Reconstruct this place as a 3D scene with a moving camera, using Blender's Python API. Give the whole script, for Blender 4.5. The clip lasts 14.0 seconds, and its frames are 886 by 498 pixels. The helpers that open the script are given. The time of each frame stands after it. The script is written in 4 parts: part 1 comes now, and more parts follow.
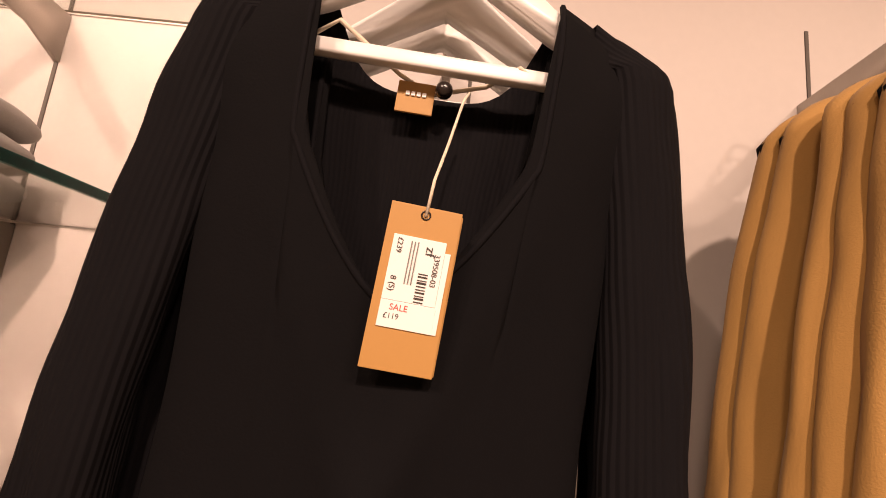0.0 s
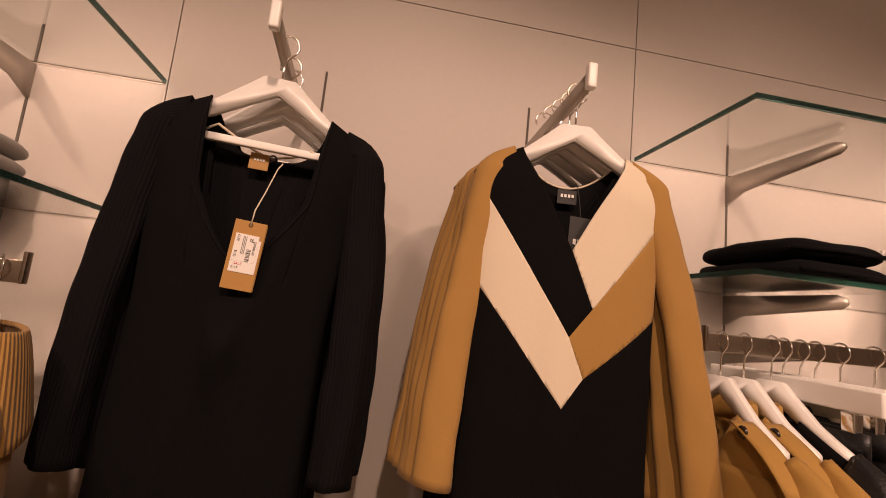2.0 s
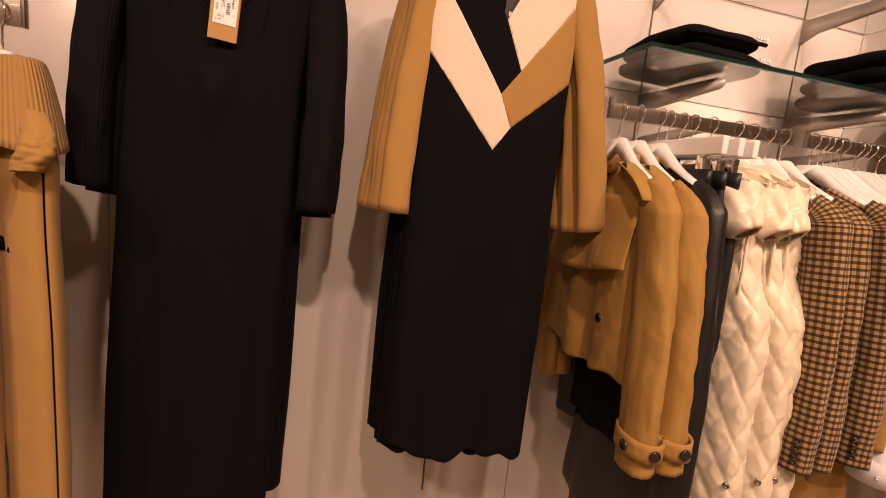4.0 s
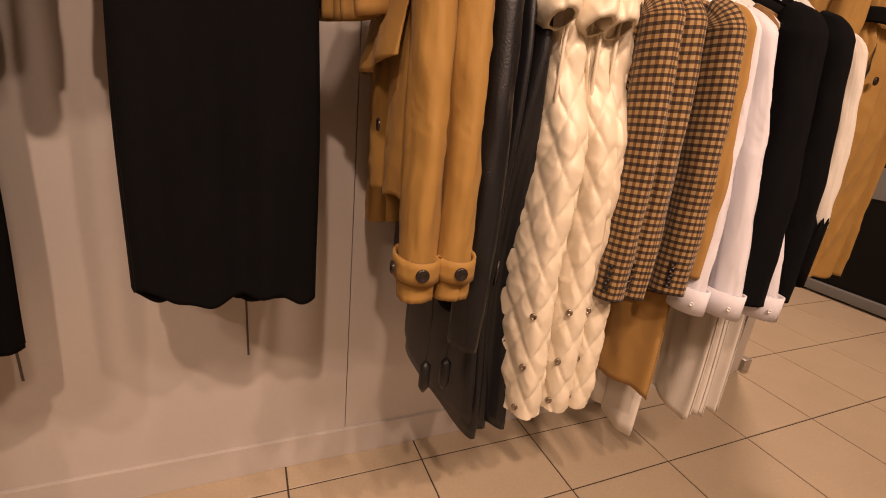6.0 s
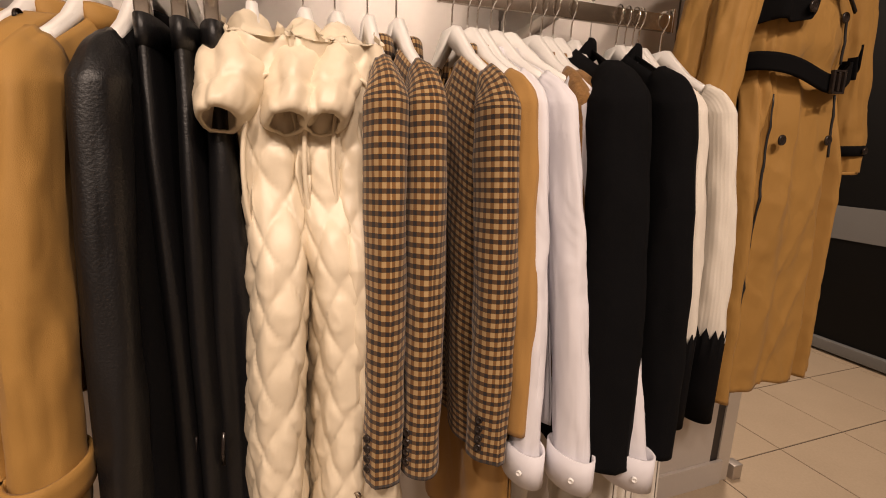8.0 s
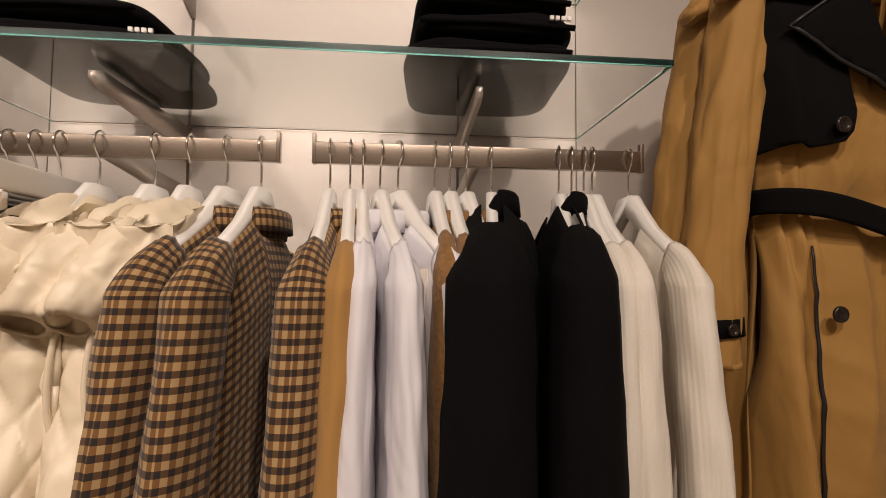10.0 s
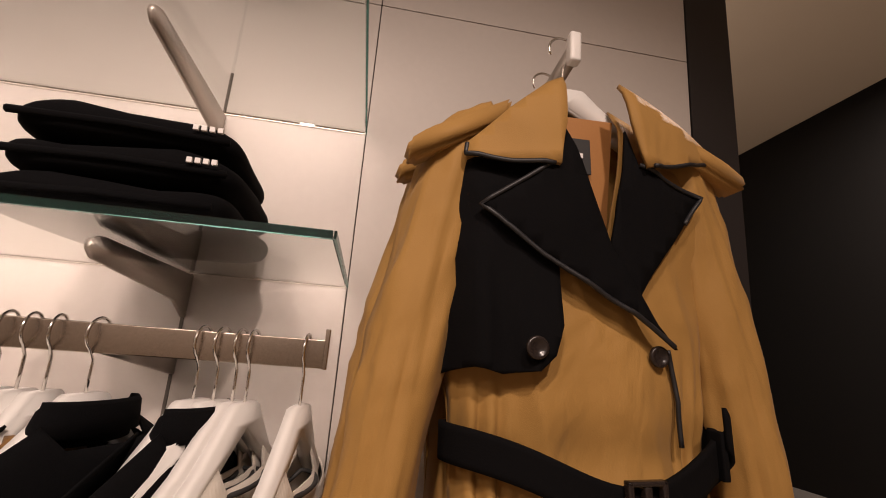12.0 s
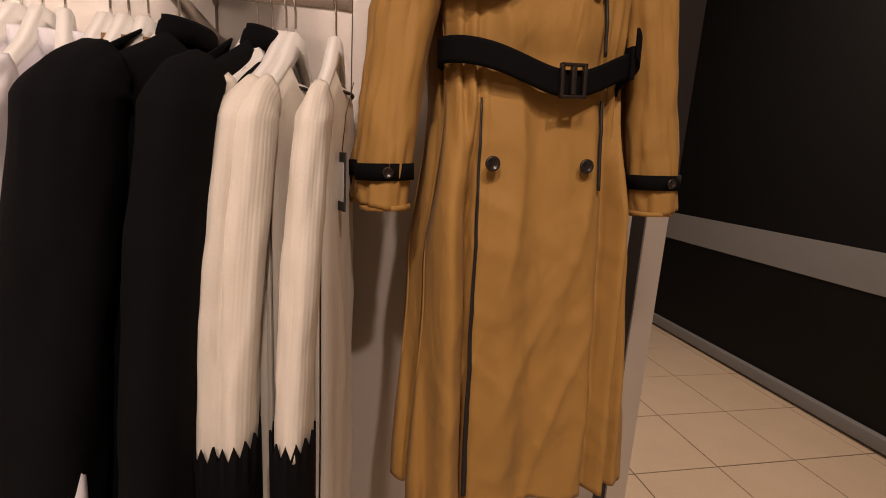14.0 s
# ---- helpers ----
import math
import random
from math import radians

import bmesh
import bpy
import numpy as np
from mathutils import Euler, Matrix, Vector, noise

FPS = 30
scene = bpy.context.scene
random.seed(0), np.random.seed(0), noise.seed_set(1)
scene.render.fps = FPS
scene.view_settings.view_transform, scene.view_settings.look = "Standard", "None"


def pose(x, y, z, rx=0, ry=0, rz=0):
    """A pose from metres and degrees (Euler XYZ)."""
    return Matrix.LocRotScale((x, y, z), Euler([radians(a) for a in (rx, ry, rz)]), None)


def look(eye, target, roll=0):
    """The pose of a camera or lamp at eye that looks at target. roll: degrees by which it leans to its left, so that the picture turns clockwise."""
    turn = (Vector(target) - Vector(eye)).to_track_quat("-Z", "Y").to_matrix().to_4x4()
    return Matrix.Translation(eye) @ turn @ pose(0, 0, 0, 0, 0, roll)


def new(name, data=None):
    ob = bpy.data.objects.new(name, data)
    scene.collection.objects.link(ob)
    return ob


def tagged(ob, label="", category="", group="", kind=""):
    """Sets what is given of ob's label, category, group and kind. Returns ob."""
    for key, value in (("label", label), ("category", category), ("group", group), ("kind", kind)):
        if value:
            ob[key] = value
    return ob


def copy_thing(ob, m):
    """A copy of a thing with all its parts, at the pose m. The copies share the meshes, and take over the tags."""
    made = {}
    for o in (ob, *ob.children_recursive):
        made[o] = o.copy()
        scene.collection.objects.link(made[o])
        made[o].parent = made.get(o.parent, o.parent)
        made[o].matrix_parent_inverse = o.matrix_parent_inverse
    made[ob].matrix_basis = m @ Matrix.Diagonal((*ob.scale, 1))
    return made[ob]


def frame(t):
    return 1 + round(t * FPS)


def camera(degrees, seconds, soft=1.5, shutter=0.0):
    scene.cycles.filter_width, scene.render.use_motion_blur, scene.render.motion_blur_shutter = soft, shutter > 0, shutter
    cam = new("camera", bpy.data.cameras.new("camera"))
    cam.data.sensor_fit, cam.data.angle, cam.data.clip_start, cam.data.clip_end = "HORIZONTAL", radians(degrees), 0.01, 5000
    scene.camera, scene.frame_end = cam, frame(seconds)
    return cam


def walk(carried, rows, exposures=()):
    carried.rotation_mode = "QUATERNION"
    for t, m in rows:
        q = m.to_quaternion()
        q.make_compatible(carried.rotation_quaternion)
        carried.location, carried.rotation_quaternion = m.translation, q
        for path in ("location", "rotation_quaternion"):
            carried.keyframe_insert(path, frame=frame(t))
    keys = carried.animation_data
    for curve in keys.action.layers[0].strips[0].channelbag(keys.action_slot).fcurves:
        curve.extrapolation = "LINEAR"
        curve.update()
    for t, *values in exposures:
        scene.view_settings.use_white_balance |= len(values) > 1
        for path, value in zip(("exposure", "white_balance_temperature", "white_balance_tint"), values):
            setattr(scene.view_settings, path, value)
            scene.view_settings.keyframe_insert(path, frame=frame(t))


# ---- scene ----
cam = camera(88.2, 14.0, 1.0)
PATH = [
    (0, (1.253, -0.657, 1.718), (1.261, 1.312, 2.07), 5.7),
    (0.5, (1.261, -0.785, 1.699), (1.323, 1.184, 2.042), 6.1),
    (1, (1.276, -0.955, 1.675), (1.437, 1.014, 1.989), 6.0),
    (1.5, (1.332, -1.045, 1.688), (1.577, 0.916, 1.99), 6.0),
    (2, (1.436, -1.126, 1.69), (1.743, 0.833, 1.954), 5.9),
    (2.5, (1.491, -1.194, 1.666), (1.826, 0.766, 1.881), 5.9),
    (3, (1.509, -1.251, 1.616), (1.889, 0.711, 1.692), 6.2),
    (3.5, (1.468, -1.3, 1.54), (1.936, 0.641, 1.434), 6.4),
    (4, (1.418, -1.334, 1.467), (1.961, 0.569, 1.179), 5.6),
    (4.2, (1.416, -1.332, 1.429), (1.995, 0.553, 1.096), 5.4),
    (6.5, (1.96, -1.288, 1.268), (2.787, 0.4, 0.585), 6.0),
    (7, (2.108, -1.269, 1.287), (2.977, 0.424, 0.672), 4.9),
    (7.2, (2.21, -1.289, 1.326), (3.059, 0.425, 0.742), 4.4),
    (9.5, (2.704, -1.053, 1.435), (2.926, 0.934, 1.402), -0.3),
    (10, (2.909, -1.082, 1.484), (3.076, 0.909, 1.584), 0.5),
    (10.5, (3.043, -1.054, 1.53), (3.261, 0.922, 1.743), 0.7),
    (11, (3.169, -0.967, 1.594), (3.452, 0.983, 1.942), 1.5),
    (11.5, (3.28, -0.927, 1.646), (3.579, 0.999, 2.092), 2.6),
    (12, (3.374, -0.932, 1.687), (3.665, 0.99, 2.155), 4.3),
    (12.5, (3.428, -0.987, 1.646), (3.743, 0.948, 2.041), 5.1),
    (13, (3.423, -1.037, 1.573), (3.782, 0.919, 1.779), 4.9),
    (13.5, (3.356, -1.1, 1.479), (3.765, 0.857, 1.432), 4.3),
    (14, (3.335, -1.171, 1.433), (3.727, 0.750, 1.036), 3.4),
]
walk(cam, [(t, look(e, g, r)) for t, e, g, r in PATH],
     exposures=[(0, 0.42, 6600, 30), (1, -0.1, 6900, 32), (2.5, -0.42, 7000, 33), (4.2, -0.02, 7100, 34), (7.2, -0.05, 6250, 20), (9.5, -0.5, 5600, 12), (11, -0.4, 5600, 15), (12.5, -0.2, 5800, 20), (14, -0.25, 5900, 20)])

# ---- light ----
world = bpy.data.worlds.new("world")
scene.world = world
world.use_nodes = True
world.node_tree.nodes["Background"].inputs[0].default_value = (0.9, 0.8, 0.7, 1)
world.node_tree.nodes["Background"].inputs[1].default_value = 0.02


def spot(x, y, z, tx, ty, tz, watts, degrees=62, size=0.05, color=(1.0, 0.74, 0.5)):
    data = bpy.data.lights.new("spot", "SPOT")
    data.energy, data.spot_size, data.spot_blend = watts, radians(degrees), 0.6
    data.shadow_soft_size, data.color = size, color
    ob = new("track_spot", data)
    ob.matrix_world = look((x, y, z), (tx, ty, tz))
    return ob


WARM = (1.0, 0.76, 0.54)
for sx, tx, w in ((-0.2, 0.3, 115), (1.5, 1.5, 195), (2.75, 2.5, 115), (3.6, 3.6, 170)):
    spot(sx, -2.45, 3.38, tx, -0.1, 0.92, w, 64, 0.05, WARM)


# Added fill light: an unseen disk just below the ceiling, without a fixture.
def fill_lamp(x, y, watts):
    data = bpy.data.lights.new("ceiling_fill", "AREA")
    data.shape, data.size, data.energy, data.color = "DISK", 0.35, watts, WARM
    ob = new("ceiling_fill", data)
    ob.matrix_world = look((x, y, 3.40), (x, y, 0))


# Two fills for the shop; the stronger third brightens the passage floor.
for lx, ly in ((0.2, -2.8), (2.4, -2.8), (5.1, 0.7)):
    fill_lamp(lx, ly, 85 if lx > 4 else 45)

# ---- materials ----
def mat(name, color, rough=0.8, metal=0.0, vary=0.12, scale=9.0, bump=0.15, grain=400.0, sheen=0.0, spec=0.5, second=None, wrinkle=0.0):
    m = bpy.data.materials.new(name)
    m.use_nodes = True
    nt = m.node_tree
    b = nt.nodes["Principled BSDF"]
    b.inputs["Roughness"].default_value, b.inputs["Metallic"].default_value = rough, metal
    b.inputs["Specular IOR Level"].default_value = spec
    if sheen:
        b.inputs["Sheen Weight"].default_value = sheen
        b.inputs["Sheen Roughness"].default_value = 0.5
    co = nt.nodes.new("ShaderNodeTexCoord")
    big = nt.nodes.new("ShaderNodeTexNoise")
    big.inputs["Scale"].default_value, big.inputs["Detail"].default_value = scale, 5
    nt.links.new(co.outputs["Object"], big.inputs["Vector"])
    fine = nt.nodes.new("ShaderNodeTexNoise")
    fine.inputs["Scale"].default_value, fine.inputs["Detail"].default_value = grain, 2
    nt.links.new(co.outputs["Object"], fine.inputs["Vector"])
    mix = nt.nodes.new("ShaderNodeMix")
    mix.data_type = "RGBA"
    c2 = second or tuple(c * (1 - vary * 1.6) for c in color)
    mix.inputs[6].default_value, mix.inputs[7].default_value = (*(min(1, c * (1 + vary)) for c in color), 1), (*c2, 1)
    add = nt.nodes.new("ShaderNodeMath")
    add.operation = "MULTIPLY_ADD"
    add.inputs[1].default_value = 0.5
    half = nt.nodes.new("ShaderNodeMath")
    half.operation = "MULTIPLY"
    half.inputs[1].default_value = 0.5
    nt.links.new(big.outputs["Fac"], half.inputs[0])
    nt.links.new(fine.outputs["Fac"], add.inputs[0])
    nt.links.new(half.outputs[0], add.inputs[2])
    nt.links.new(add.outputs[0], mix.inputs[0])
    nt.links.new(mix.outputs[2], b.inputs["Base Color"])
    if bump:
        bp = nt.nodes.new("ShaderNodeBump")
        bp.inputs["Strength"].default_value, bp.inputs["Distance"].default_value = bump, 0.002
        nt.links.new(fine.outputs["Fac"], bp.inputs["Height"])
        nt.links.new(bp.outputs[0], b.inputs["Normal"])
        if wrinkle:
            wr = nt.nodes.new("ShaderNodeTexNoise")
            wr.inputs["Scale"].default_value, wr.inputs["Detail"].default_value, wr.inputs["Distortion"].default_value = 5.0, 3.0, 0.5
            mp = nt.nodes.new("ShaderNodeMapping")
            mp.inputs["Scale"].default_value = (1.2, 1.2, 0.8)
            nt.links.new(co.outputs["Object"], mp.inputs["Vector"])
            nt.links.new(mp.outputs[0], wr.inputs["Vector"])
            b2 = nt.nodes.new("ShaderNodeBump")
            b2.inputs["Strength"].default_value, b2.inputs["Distance"].default_value = wrinkle * 0.6, 0.03
            nt.links.new(wr.outputs["Fac"], b2.inputs["Height"])
            nt.links.new(b2.outputs[0], bp.inputs["Normal"])
    return m


def ribbed(name, color, per_metre=160, depth=0.6, rough=0.9, sheen=0.1):
    """A knit with ribs that run down the cloth."""
    m = mat(name, color, rough, vary=0.1, sheen=sheen, bump=0)
    nt = m.node_tree
    uv = nt.nodes.new("ShaderNodeTexCoord")
    sep = nt.nodes.new("ShaderNodeSeparateXYZ")
    nt.links.new(uv.outputs["UV"], sep.inputs[0])
    mul = nt.nodes.new("ShaderNodeMath")
    mul.operation, mul.inputs[1].default_value = "MULTIPLY", per_metre * 2 * math.pi
    sn = nt.nodes.new("ShaderNodeMath")
    sn.operation = "SINE"
    nt.links.new(sep.outputs[0], mul.inputs[0])
    nt.links.new(mul.outputs[0], sn.inputs[0])
    bp = nt.nodes.new("ShaderNodeBump")
    bp.inputs["Strength"].default_value, bp.inputs["Distance"].default_value = depth, 0.003
    nt.links.new(sn.outputs[0], bp.inputs["Height"])
    nt.links.new(bp.outputs[0], nt.nodes["Principled BSDF"].inputs["Normal"])
    return m


def checked(name):
    """Houndstooth-like check: tan ground, dark and rust bands both ways, in metres of cloth."""
    m = mat(name, (0.45, 0.28, 0.13), 0.9, sheen=0.15)
    nt = m.node_tree
    b = nt.nodes["Principled BSDF"]
    uv = nt.nodes.new("ShaderNodeTexCoord")
    sep = nt.nodes.new("ShaderNodeSeparateXYZ")
    nt.links.new(uv.outputs["UV"], sep.inputs[0])

    def node(op, a, c):
        n = nt.nodes.new("ShaderNodeMath")
        n.operation = op
        for k, v in enumerate((a, c)):
            if isinstance(v, (int, float)):
                n.inputs[k].default_value = v
            else:
                nt.links.new(v, n.inputs[k])
        return n.outputs[0]

    def band(axis, period, shift):
        f = node("FRACT", node("ADD", node("MULTIPLY", sep.outputs[axis], 1 / period), shift), 0)
        return node("LESS_THAN", f, 0.46)

    def blend(fac, c1, c2, name1=None):
        mx = nt.nodes.new("ShaderNodeMix")
        mx.data_type = "RGBA"
        if isinstance(fac, (int, float)):
            mx.inputs[0].default_value = fac
        else:
            nt.links.new(fac, mx.inputs[0])
        for k, v in ((6, c1), (7, c2)):
            if isinstance(v, tuple):
                mx.inputs[k].default_value = (*v, 1)
            else:
                nt.links.new(v, mx.inputs[k])
        return mx.outputs[2]

    P = 0.0148
    ground = (0.35, 0.235, 0.105)
    dark, rust = (0.014, 0.009, 0.008), (0.16, 0.075, 0.017)
    du, dv = band(0, P, 0.0), band(1, P, 0.0)
    alt = node("LESS_THAN", node("FRACT", node("MULTIPLY", sep.outputs[0], 0.5 / P), 0), 0.5)
    both = node("MULTIPLY", du, dv)
    one = node("MAXIMUM", du, dv)
    col = blend(one, ground, rust)
    col = blend(both, col, dark)
    stripe = node("MULTIPLY", dv, node("SUBTRACT", 1.0, du))
    col = blend(node("MULTIPLY", stripe, 0.55), col, dark)
    nt.links.new(col, b.inputs["Base Color"])
    return m


def glass_mat(name, tint, rough=0.02):
    m = bpy.data.materials.new(name)
    m.use_nodes = True
    b = m.node_tree.nodes["Principled BSDF"]
    b.inputs["Base Color"].default_value = (*tint, 1)
    b.inputs["Transmission Weight"].default_value = 1
    b.inputs["Roughness"].default_value, b.inputs["IOR"].default_value = rough, 1.45
    return m


M_WALL = mat("white_laminate", (0.51, 0.465, 0.425), 0.5, vary=0.05, scale=2, bump=0.04, grain=60)
M_CORE = mat("joint_dark", (0.10, 0.085, 0.07), 0.8)
M_ROOM = mat("plaster", (0.62, 0.56, 0.50), 0.9, vary=0.06, scale=2)
M_CEIL = mat("ceiling_paint", (0.62, 0.58, 0.49), 0.9, vary=0.06, scale=2)
M_TILE = mat("porcelain_tile", (0.47, 0.38, 0.27), 0.36, vary=0.10, scale=5, bump=0.05, grain=90, second=(0.36, 0.28, 0.19))
M_GROUT = mat("grout", (0.055, 0.040, 0.028), 0.95)
M_METAL = mat("brushed_nickel", (0.44, 0.375, 0.31), 0.27, 1.0, vary=0.25, scale=14, bump=0.05)
M_GREY = mat("satin_bracket", (0.50, 0.45, 0.40), 0.42, 0.75, vary=0.06)
M_CHROME = mat("chrome_wire", (0.75, 0.72, 0.68), 0.15, 1.0, vary=0.03, bump=0)
M_WHITE = mat("white_lacquer", (0.82, 0.80, 0.77), 0.35, vary=0.02, bump=0.02)
M_GLASS = glass_mat("clear_glass", (0.95, 0.985, 0.97))
M_GLASSEDGE = glass_mat("green_glass_edge", (0.05, 0.26, 0.22), 0.25)
M_BLACK = mat("black_jersey", (0.0030, 0.0028, 0.0034), 0.9, vary=0.25, wrinkle=0.35, spec=0.12)
M_BLACKRIB = ribbed("black_rib_knit", (0.0045, 0.0042, 0.0052), 190, 0.3, sheen=0.0)
M_BLACKRIB.node_tree.nodes["Principled BSDF"].inputs["Specular IOR Level"].default_value = 0.12
M_BLACKWOOL = mat("black_wool", (0.0034, 0.0034, 0.0042), 0.95, vary=0.3, wrinkle=0.35, grain=700, bump=0.4, spec=0.12)
M_LEATHER = mat("black_leather", (0.0055, 0.0055, 0.0066), 0.45, vary=0.2, grain=260, bump=0.35)
M_TAN = mat("camel_cotton", (0.36, 0.20, 0.048), 0.68, vary=0.09, wrinkle=0.95, grain=900, bump=0.25, sheen=0.05, spec=0.3)
M_CAMEL = mat("camel_knit", (0.36, 0.20, 0.056), 0.9, vary=0.07, wrinkle=0.3, grain=600, bump=0.25, sheen=0.1, spec=0.3)
M_CAMELRIB = ribbed("camel_rib_knit", (0.36, 0.195, 0.05), 120, 0.45)
M_BOUCLE = mat("brown_boucle", (0.27, 0.145, 0.05), 0.95, vary=0.5, scale=60, grain=170, bump=1.0, sheen=0.15, spec=0.2)
# colour of the real piping, and of the shade strip in the trench pleat
M_PIPE = mat("dark_piping_and_pleat_shade", (0.014, 0.014, 0.016), 0.5, vary=0.1)
M_LINING = mat("satin_lining", (0.40, 0.19, 0.06), 0.35, vary=0.08, bump=0.05)
M_CREAM = mat("cream_knit", (0.68, 0.59, 0.46), 0.88, vary=0.04, grain=600, bump=0.2, sheen=0.1)
M_CREAMRIB = ribbed("cream_rib_knit", (0.72, 0.67, 0.59), 150, 0.08)
M_QUILT = mat("cream_nylon", (0.70, 0.61, 0.46), 0.42, vary=0.04, wrinkle=0.4, grain=120, bump=0.1, scale=14)
M_SHIRT = mat("white_poplin", (0.70, 0.685, 0.73), 0.75, vary=0.03, wrinkle=0.95, grain=1200, bump=0.1)
M_CHECK = checked("check_tweed")
M_CARD = mat("tan_card", (0.42, 0.225, 0.06), 0.6, vary=0.03, bump=0.02)
M_PAPER = mat("white_paper", (0.80, 0.78, 0.76), 0.6, vary=0.02, bump=0)
M_INK = mat("black_ink", (0.03, 0.03, 0.03), 0.7, bump=0)
M_RED = mat("red_ink", (0.55, 0.05, 0.03), 0.7, bump=0)
M_BUTTON = mat("dark_horn", (0.022, 0.016, 0.014), 0.25, vary=0.3, scale=60, bump=0.05)
M_DARKTRIM = mat("dark_anodised_trim", (0.030, 0.026, 0.026), 0.45, 0.3, vary=0.1)
M_PANEL = mat("black_panel", (0.0035, 0.0035, 0.0035), 0.5, vary=0.3, scale=1.5, spec=0.2)
M_BAND = mat("grey_band", (0.16, 0.16, 0.155), 0.5, vary=0.1, scale=6)
M_GREYKNIT = mat("grey_knit", (0.30, 0.28, 0.26), 0.9, vary=0.1, sheen=0.1)
M_PALE = mat("pale_post", (0.55, 0.50, 0.44), 0.4, 0.2, vary=0.05)


# ---- builders ----
def part(name, bm, material, parent=None, label="", solid=0.0, smooth=True):
    me = bpy.data.meshes.new(name)
    bm.normal_update()
    bm.to_mesh(me)
    bm.free()
    for m in (material if isinstance(material, (list, tuple)) else [material]):
        me.materials.append(m)
    if smooth:
        me.polygons.foreach_set("use_smooth", [True] * len(me.polygons))
    ob = new(name, me)
    if parent:
        ob.parent = parent
    if label:
        ob["label"] = label
    if solid:
        s = ob.modifiers.new("thickness", "SOLIDIFY")
        s.thickness, s.offset = solid, 0
    return ob


def root(name, label, category, group="", m=None):
    ob = tagged(new(name), label, category, group)
    ob.empty_display_size = 0.05
    if m is not None:
        ob.matrix_world = m
    return ob


def box(x0, x1, y0, y1, z0, z1, bevel=0.0):
    bm = bmesh.new()
    bmesh.ops.create_cube(bm, size=1)
    for v in bm.verts:
        v.co = Vector(((x0 + x1) / 2 + v.co.x * (x1 - x0), (y0 + y1) / 2 + v.co.y * (y1 - y0), (z0 + z1) / 2 + v.co.z * (z1 - z0)))
    if bevel:
        bmesh.ops.bevel(bm, geom=bm.edges[:], offset=bevel, segments=2, affect="EDGES", profile=0.7)
    return bm


def setting(name, bm, material, label, category, parent=None):
    return tagged(part(name, bm, material, parent, smooth=False), label, category, kind="structure")


def grid(nu, nv, f, wrap=False, scale=(1.0, 1.0)):
    """A sheet f(u, v), u and v from 0 to 1, with cloth metres as its texture coordinates."""
    bm = bmesh.new()
    uvl = bm.loops.layers.uv.new("cloth")
    cols = nu if wrap else nu + 1
    vs = [[bm.verts.new(f(i / nu, j / nv)) for i in range(cols)] for j in range(nv + 1)]
    for j in range(nv):
        for i in range(nu):
            k = (i + 1) % cols
            fc = bm.faces.new((vs[j][i], vs[j][k], vs[j + 1][k], vs[j + 1][i]))
            for lp, (a, b) in zip(fc.loops, ((i, j), (i + 1, j), (i + 1, j + 1), (i, j + 1))):
                lp[uvl].uv = (a / nu * scale[0], b / nv * scale[1])
    return bm


def tube(points, radius, seg=8, caps=True):
    """A round bar along points; radius is a number or a function of 0..1."""
    bm = bmesh.new()
    rings = []
    n = len(points)
    pts = [Vector(p) for p in points]
    side = None
    for i, p in enumerate(pts):
        d = (pts[min(i + 1, n - 1)] - pts[max(i - 1, 0)]).normalized()
        if side is None:
            side = d.orthogonal().normalized()
        side = (side - d * side.dot(d)).normalized()
        up = d.cross(side)
        r = radius(i / (n - 1)) if callable(radius) else radius
        rings.append([bm.verts.new(p + (side * math.cos(a) + up * math.sin(a)) * r) for a in (2 * math.pi * k / seg for k in range(seg))])
    for a, b in zip(rings, rings[1:]):
        for k in range(seg):
            bm.faces.new((a[k], a[(k + 1) % seg], b[(k + 1) % seg], b[k]))
    if caps:
        bm.faces.new(rings[0][::-1])
        bm.faces.new(rings[-1])
    return bm


def outline(points, y0, y1, bevel=0.0):
    """A flat shape in x and z, y0 to y1 thick."""
    bm = bmesh.new()
    a = bm.faces.new([bm.verts.new((x, y0, z)) for x, z in points])
    ext = bmesh.ops.extrude_face_region(bm, geom=[a])
    bmesh.ops.translate(bm, verts=[v for v in ext["geom"] if isinstance(v, bmesh.types.BMVert)], vec=(0, y1 - y0, 0))
    bmesh.ops.recalc_face_normals(bm, faces=bm.faces[:])
    if bevel:
        bmesh.ops.bevel(bm, geom=bm.edges[:], offset=bevel, segments=2, affect="EDGES")
    return bm


def writing(text, size, material, parent, m, name="lettering"):
    cu = bpy.data.curves.new(name, "FONT")
    cu.body, cu.size, cu.align_x, cu.align_y = text, size, "CENTER", "CENTER"
    ob = bpy.data.objects.new(name, cu)
    scene.collection.objects.link(ob)
    bpy.context.view_layer.update()
    me = bpy.data.meshes.new_from_object(ob.evaluated_get(bpy.context.evaluated_depsgraph_get()))
    bpy.data.objects.remove(ob)
    me.materials.clear()
    me.materials.append(material)
    o = new(name, me)
    o.parent = parent
    o.matrix_basis = m
    return o


def smooth(a, b, x):
    t = max(0.0, min(1.0, (x - a) / (b - a)))
    return t * t * (3 - 2 * t)


def curve(table, z):
    """Piecewise smooth value: table of (z, value), z falling."""
    for (z0, a), (z1, b) in zip(table, table[1:]):
        if z >= z1:
            return a + (b - a) * smooth(0.0, 1.0, (z0 - z) / (z0 - z1))
    return table[-1][1]


def ridge(a, b, seed):
    """A sharp-crested fold: 0 in the hollows, 1 along the crests."""
    return max(0.0, 1 - abs(noise.noise(Vector((a, b, seed * 3.7)))) * 2.4) ** 2


